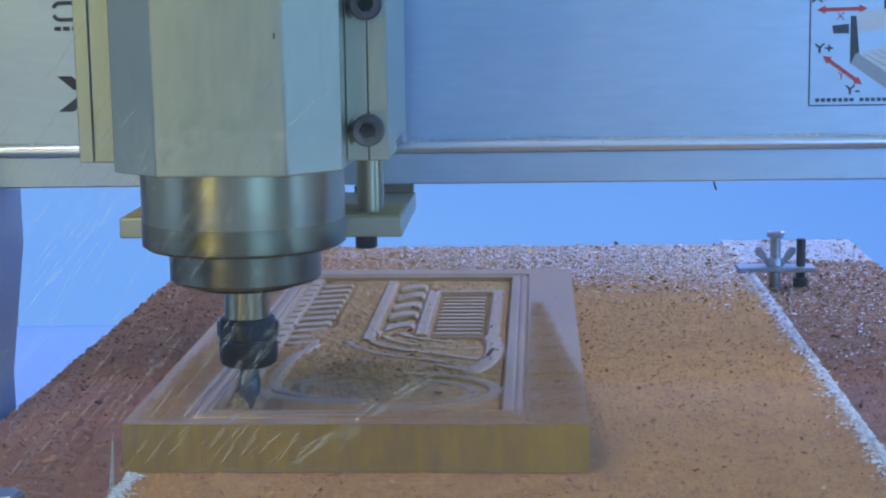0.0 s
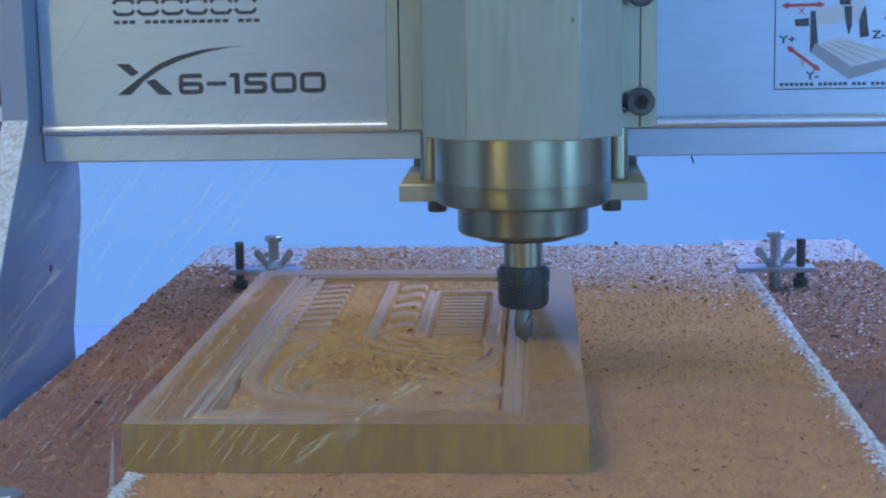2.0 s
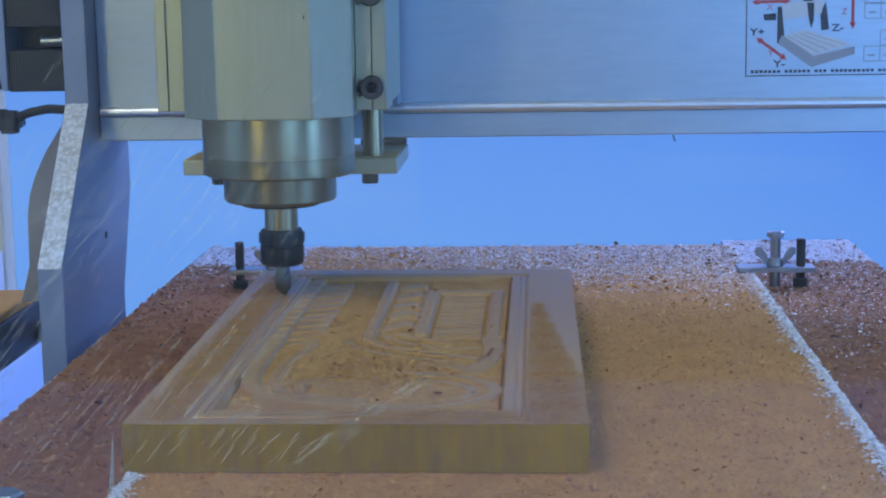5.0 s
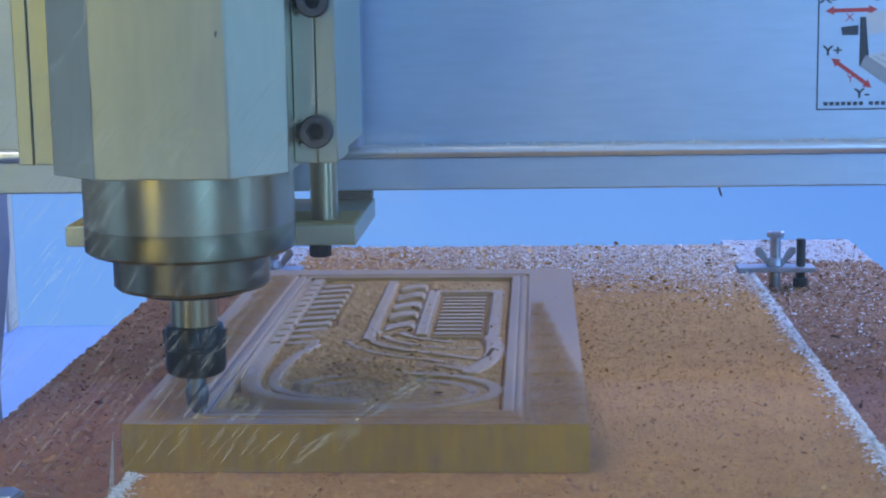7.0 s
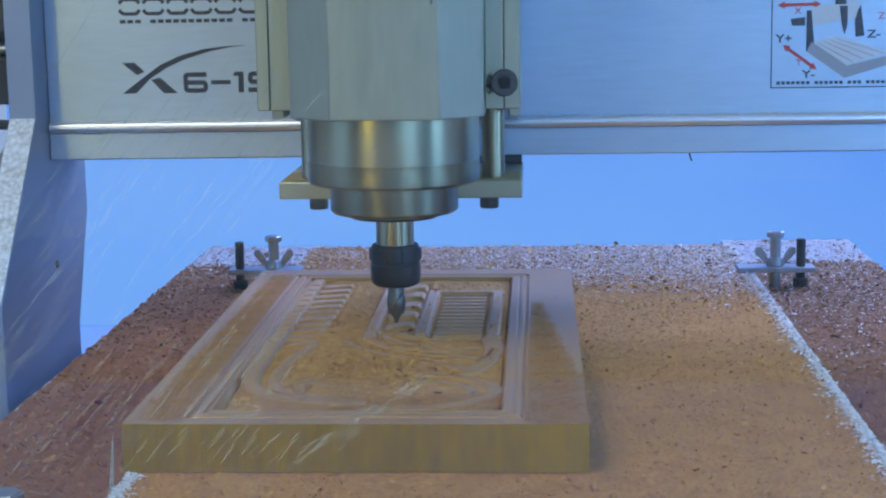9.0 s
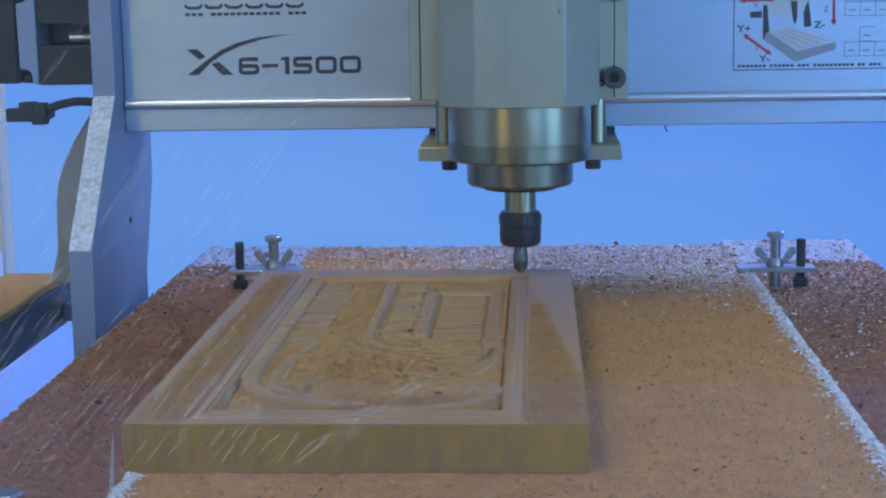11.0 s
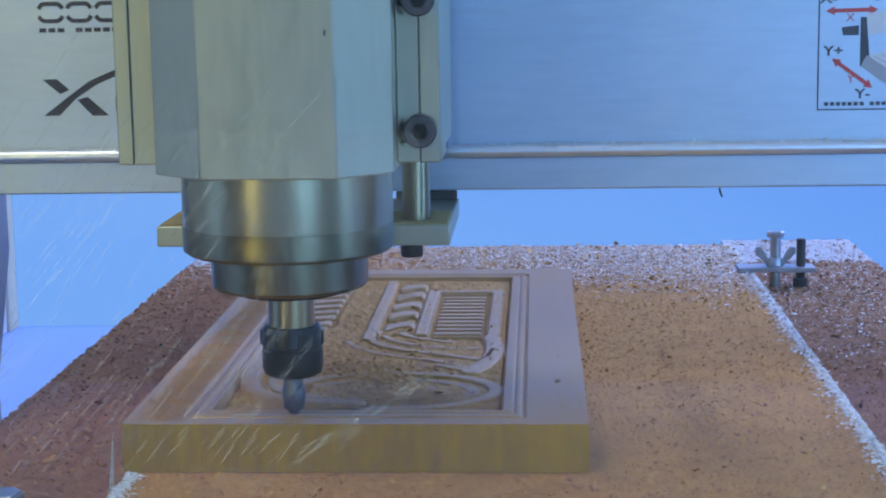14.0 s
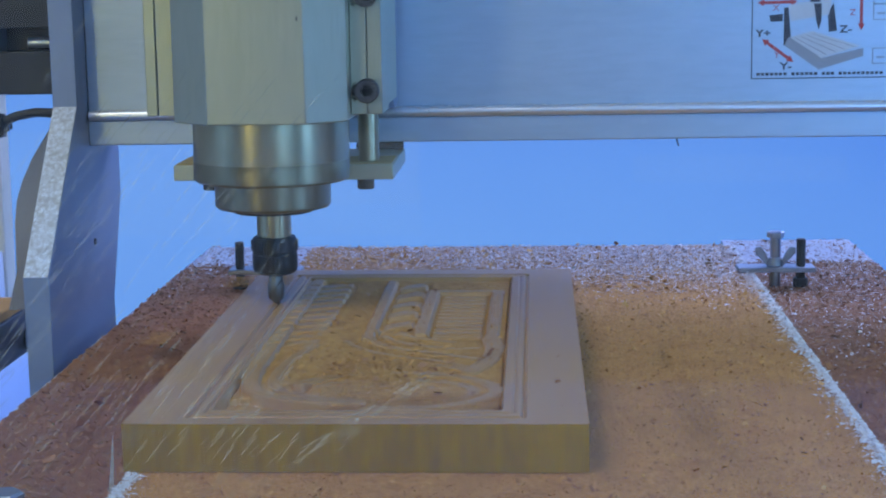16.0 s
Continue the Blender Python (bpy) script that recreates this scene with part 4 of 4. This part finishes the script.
# ---------------------------------------------------------------- enclosure
# outlines of faint reflections in the pane, painted as pale patches
REFLECTION_PATCHES = [[(-70, 105.7), (36.3, 105.7), (36.3, 123.6), (-70, 124.4)], [(7.8, 111.2), (35.9, 111.0), (35.9, 123.4), (22.4, 123.4)],
                [(72.6, 114.6), (108.8, 114.4), (108.6, 118.6), (72.6, 119.2)]]


def enclosure():
    e = thing("enclosure_screen", "clear scratched acrylic safety screen in front of the router", "safety screen")
    pane = block("pane", -420, 520, -203, -200, -94.8, 420, ACRYLIC, e, "clear acrylic sheet", 0)
    pane.visible_shadow = False
    rng = random.Random(12)
    bm = bmesh.new()
    y = -203.1

    def mark(x, z, ln, ang, w):
        c, s = math.cos(ang), math.sin(ang)
        pts = [(x, z), (x + ln * .3 * c + rng.uniform(-.1, .1), z + ln * .3 * s), (x + ln * .7 * c, z + ln * .7 * s + rng.uniform(-.1, .1)), (x + ln * c, z + ln * s)]
        o = stroke(pts, [w * .3, w, w * .8, w * .2])
        vs = [bm.verts.new((p[0], y, p[1])) for p in o]
        n = len(vs)
        for i in range(3):
            bm.faces.new((vs[i], vs[i + 1], vs[n - 2 - i], vs[n - 1 - i]))
    def dashes(x, z, total, ang, w):
        d = 0.0
        while d < total:
            ln = rng.uniform(1.2, 6.0)
            mark(x + d * math.cos(ang) + rng.uniform(-.12, .12), z + d * math.sin(ang), ln, ang + rng.uniform(-.05, .05), w * rng.uniform(.6, 1.2))
            d += ln + rng.uniform(0.2, 1.6)
    for _ in range(95):
        dashes(-42 + 46 * rng.random() ** 1.3, rng.uniform(55, 84), rng.uniform(3, 13), radians(rng.gauss(49, 2.0)), 0.19)
    for _ in range(14):
        dashes(rng.uniform(-4, 30), rng.uniform(59, 70), rng.uniform(2, 8), radians(rng.gauss(44, 2.5)), 0.22)
    for _ in range(24):
        dashes(rng.uniform(-38, 6), rng.uniform(88, 135), rng.uniform(3, 16), radians(rng.gauss(54, 3)), 0.17)
    for _ in range(42):
        dashes(-46 + 50 * rng.random(), rng.uniform(62, 112), rng.uniform(12, 36), radians(rng.gauss(50, 2)), 0.2)
    for k in range(26):
        u = rng.random()
        dashes(11 + 22 * u + rng.uniform(-2.2, 2.2), 63.5 + 14 * u + rng.uniform(-.8, .8), rng.uniform(2, 6), radians(rng.gauss(38, 5)), 0.24)
    # a glint on the pane, painted as four crossed dashes
    for ang in (0.2, 1.0, 1.8, 2.6):
        mark(24.3 - .35 * math.cos(ang), 72.7 - .35 * math.sin(ang), 0.7, ang, 0.5)
    reflection_bm = bmesh.new()
    for poly in REFLECTION_PATCHES:
        reflection_bm.faces.new([reflection_bm.verts.new((x, -203.3 - 0.05 * REFLECTION_PATCHES.index(poly), z)) for x, z in poly])
    fo = part("reflected_patch", reflection_bm, PANE_REFLECTION, e, "faint reflections painted as pale patches on the acrylic")
    fo.visible_shadow = False
    ob = part("scratch", bm, SCRATCH, e, "fine diagonal scratches and one painted glint")
    ob["kind"] = "stuff"
    ob.visible_shadow = False
    post = thing("enclosure_post", "cream painted post at the back of the enclosure", "post")
    block("upright", -380, -318, 640, 660, -95, 300, CREAM, post, "", 1)
    block("ledge", -380, -320, 610, 639.8, -94.9, -36, WHITE, post, "", 1)


# ---------------------------------------------------------------- build
room()
lamp_frames()
bench()
bed()
boards()
heights = carved_block()
chips(heights)
DRIFTS = rim_drifts()
clamp((-79.2, 345, 0.4), -8.4, (-23.0, 14.6), -17.6, (19.4, 16.4), "zinc hold-down clamp with wing nut on the spoilboard corner")
clamp((177.0, 345, 0.4), -8.4, (-19.2, 19.6), 12.7, (20.2, 16.6), "zinc hold-down clamp with wing nut on the spoilboard edge")
loose_bits()
GANTRY, CARRIAGE, SPINDLE = gantry(), x_carriage(), spindle_unit()
enclosure()

# ---------------------------------------------------------------- movement
# seconds, sideways, depth and lift of the cutter, in mm: corners of its path
CORNERS = [(0.0, -37.0, 31.0, -1.5), (0.05, -37.0, 31.0, -1.5), (0.27, -37.0, 31.0, 6.6), (0.80, 51.0, 13.4, 6.6), (0.97, 51.1, 13.4, -0.2), (1.05, 51.1, 13.4, -0.2),
           (3.29, 51.3, 260.6, -0.3), (3.42, 51.2, 260.6, -0.3), (4.46, -53.6, 260.8, -0.5), (4.53, -53.6, 260.8, -0.3), (6.88, -53.6, 13.7, 0.0),
           (6.97, -53.6, 13.7, -0.2), (8.03, 51.2, 13.6, -0.1), (8.08, 51.2, 13.6, 0.0), (8.34, 51.2, 13.6, 6.4), (8.38, 51.2, 13.6, 6.4),
           (9.72, -53.6, 260.8, 6.3), (9.98, -53.6, 260.8, -0.3), (10.02, -53.6, 260.8, -0.3), (11.02, 51.2, 260.8, -0.3), (11.04, 51.2, 260.8, -0.3),
           (13.28, 51.0, 12.4, -0.3), (13.31, 51.0, 12.4, -0.2), (14.33, -53.8, 12.6, -0.2), (14.37, -53.8, 12.6, -0.2), (16.2, -53.5, 213.0, -0.3)]


def cutter_at(t):
    for a, b in zip(CORNERS, CORNERS[1:]):
        if t <= b[0]:
            k = (t - a[0]) / (b[0] - a[0])
            return tuple(p + (q - p) * k for p, q in zip(a[1:], b[1:]))
    return CORNERS[-1][1:]


def motions():
    times = [k / 10 for k in range(161)]
    path = []
    for t in times:
        near = [cutter_at(min(max(t + d, 0), 16.2)) for d in (-0.03, 0.0, 0.03)]
        path.append((t, [sum(p[i] for p in near) / 3 * MM for i in range(3)]))
    for ob, at, gone, way in DRIFTS:
        a, b = Vector(at) * MM, (Vector(at) + Vector(way)) * MM
        top = a.lerp(b, 0.45)
        top.z = max(a.z, b.z) + (0.004 if way[0] > 20 or way[0] < -20 else 0.0)
        near = a.lerp(b, 0.85)
        near.z = (top.z + b.z) / 2
        walk(ob, [(t, Matrix.Translation(p)) for t, p in ((0.0, a), (gone, a), (gone + 0.12, top), (gone + 0.22, near), (gone + 0.32, b), (16.6, b))])
    walk(GANTRY, [(t, pose(0, p[1], 0.35 * MM, 0, -0.16, 0)) for t, p in path])
    walk(CARRIAGE, [(t, pose(p[0], p[1], 0)) for t, p in path])
    walk(SPINDLE, [(t, pose(p[0], p[1], p[2])) for t, p in path])


motions()
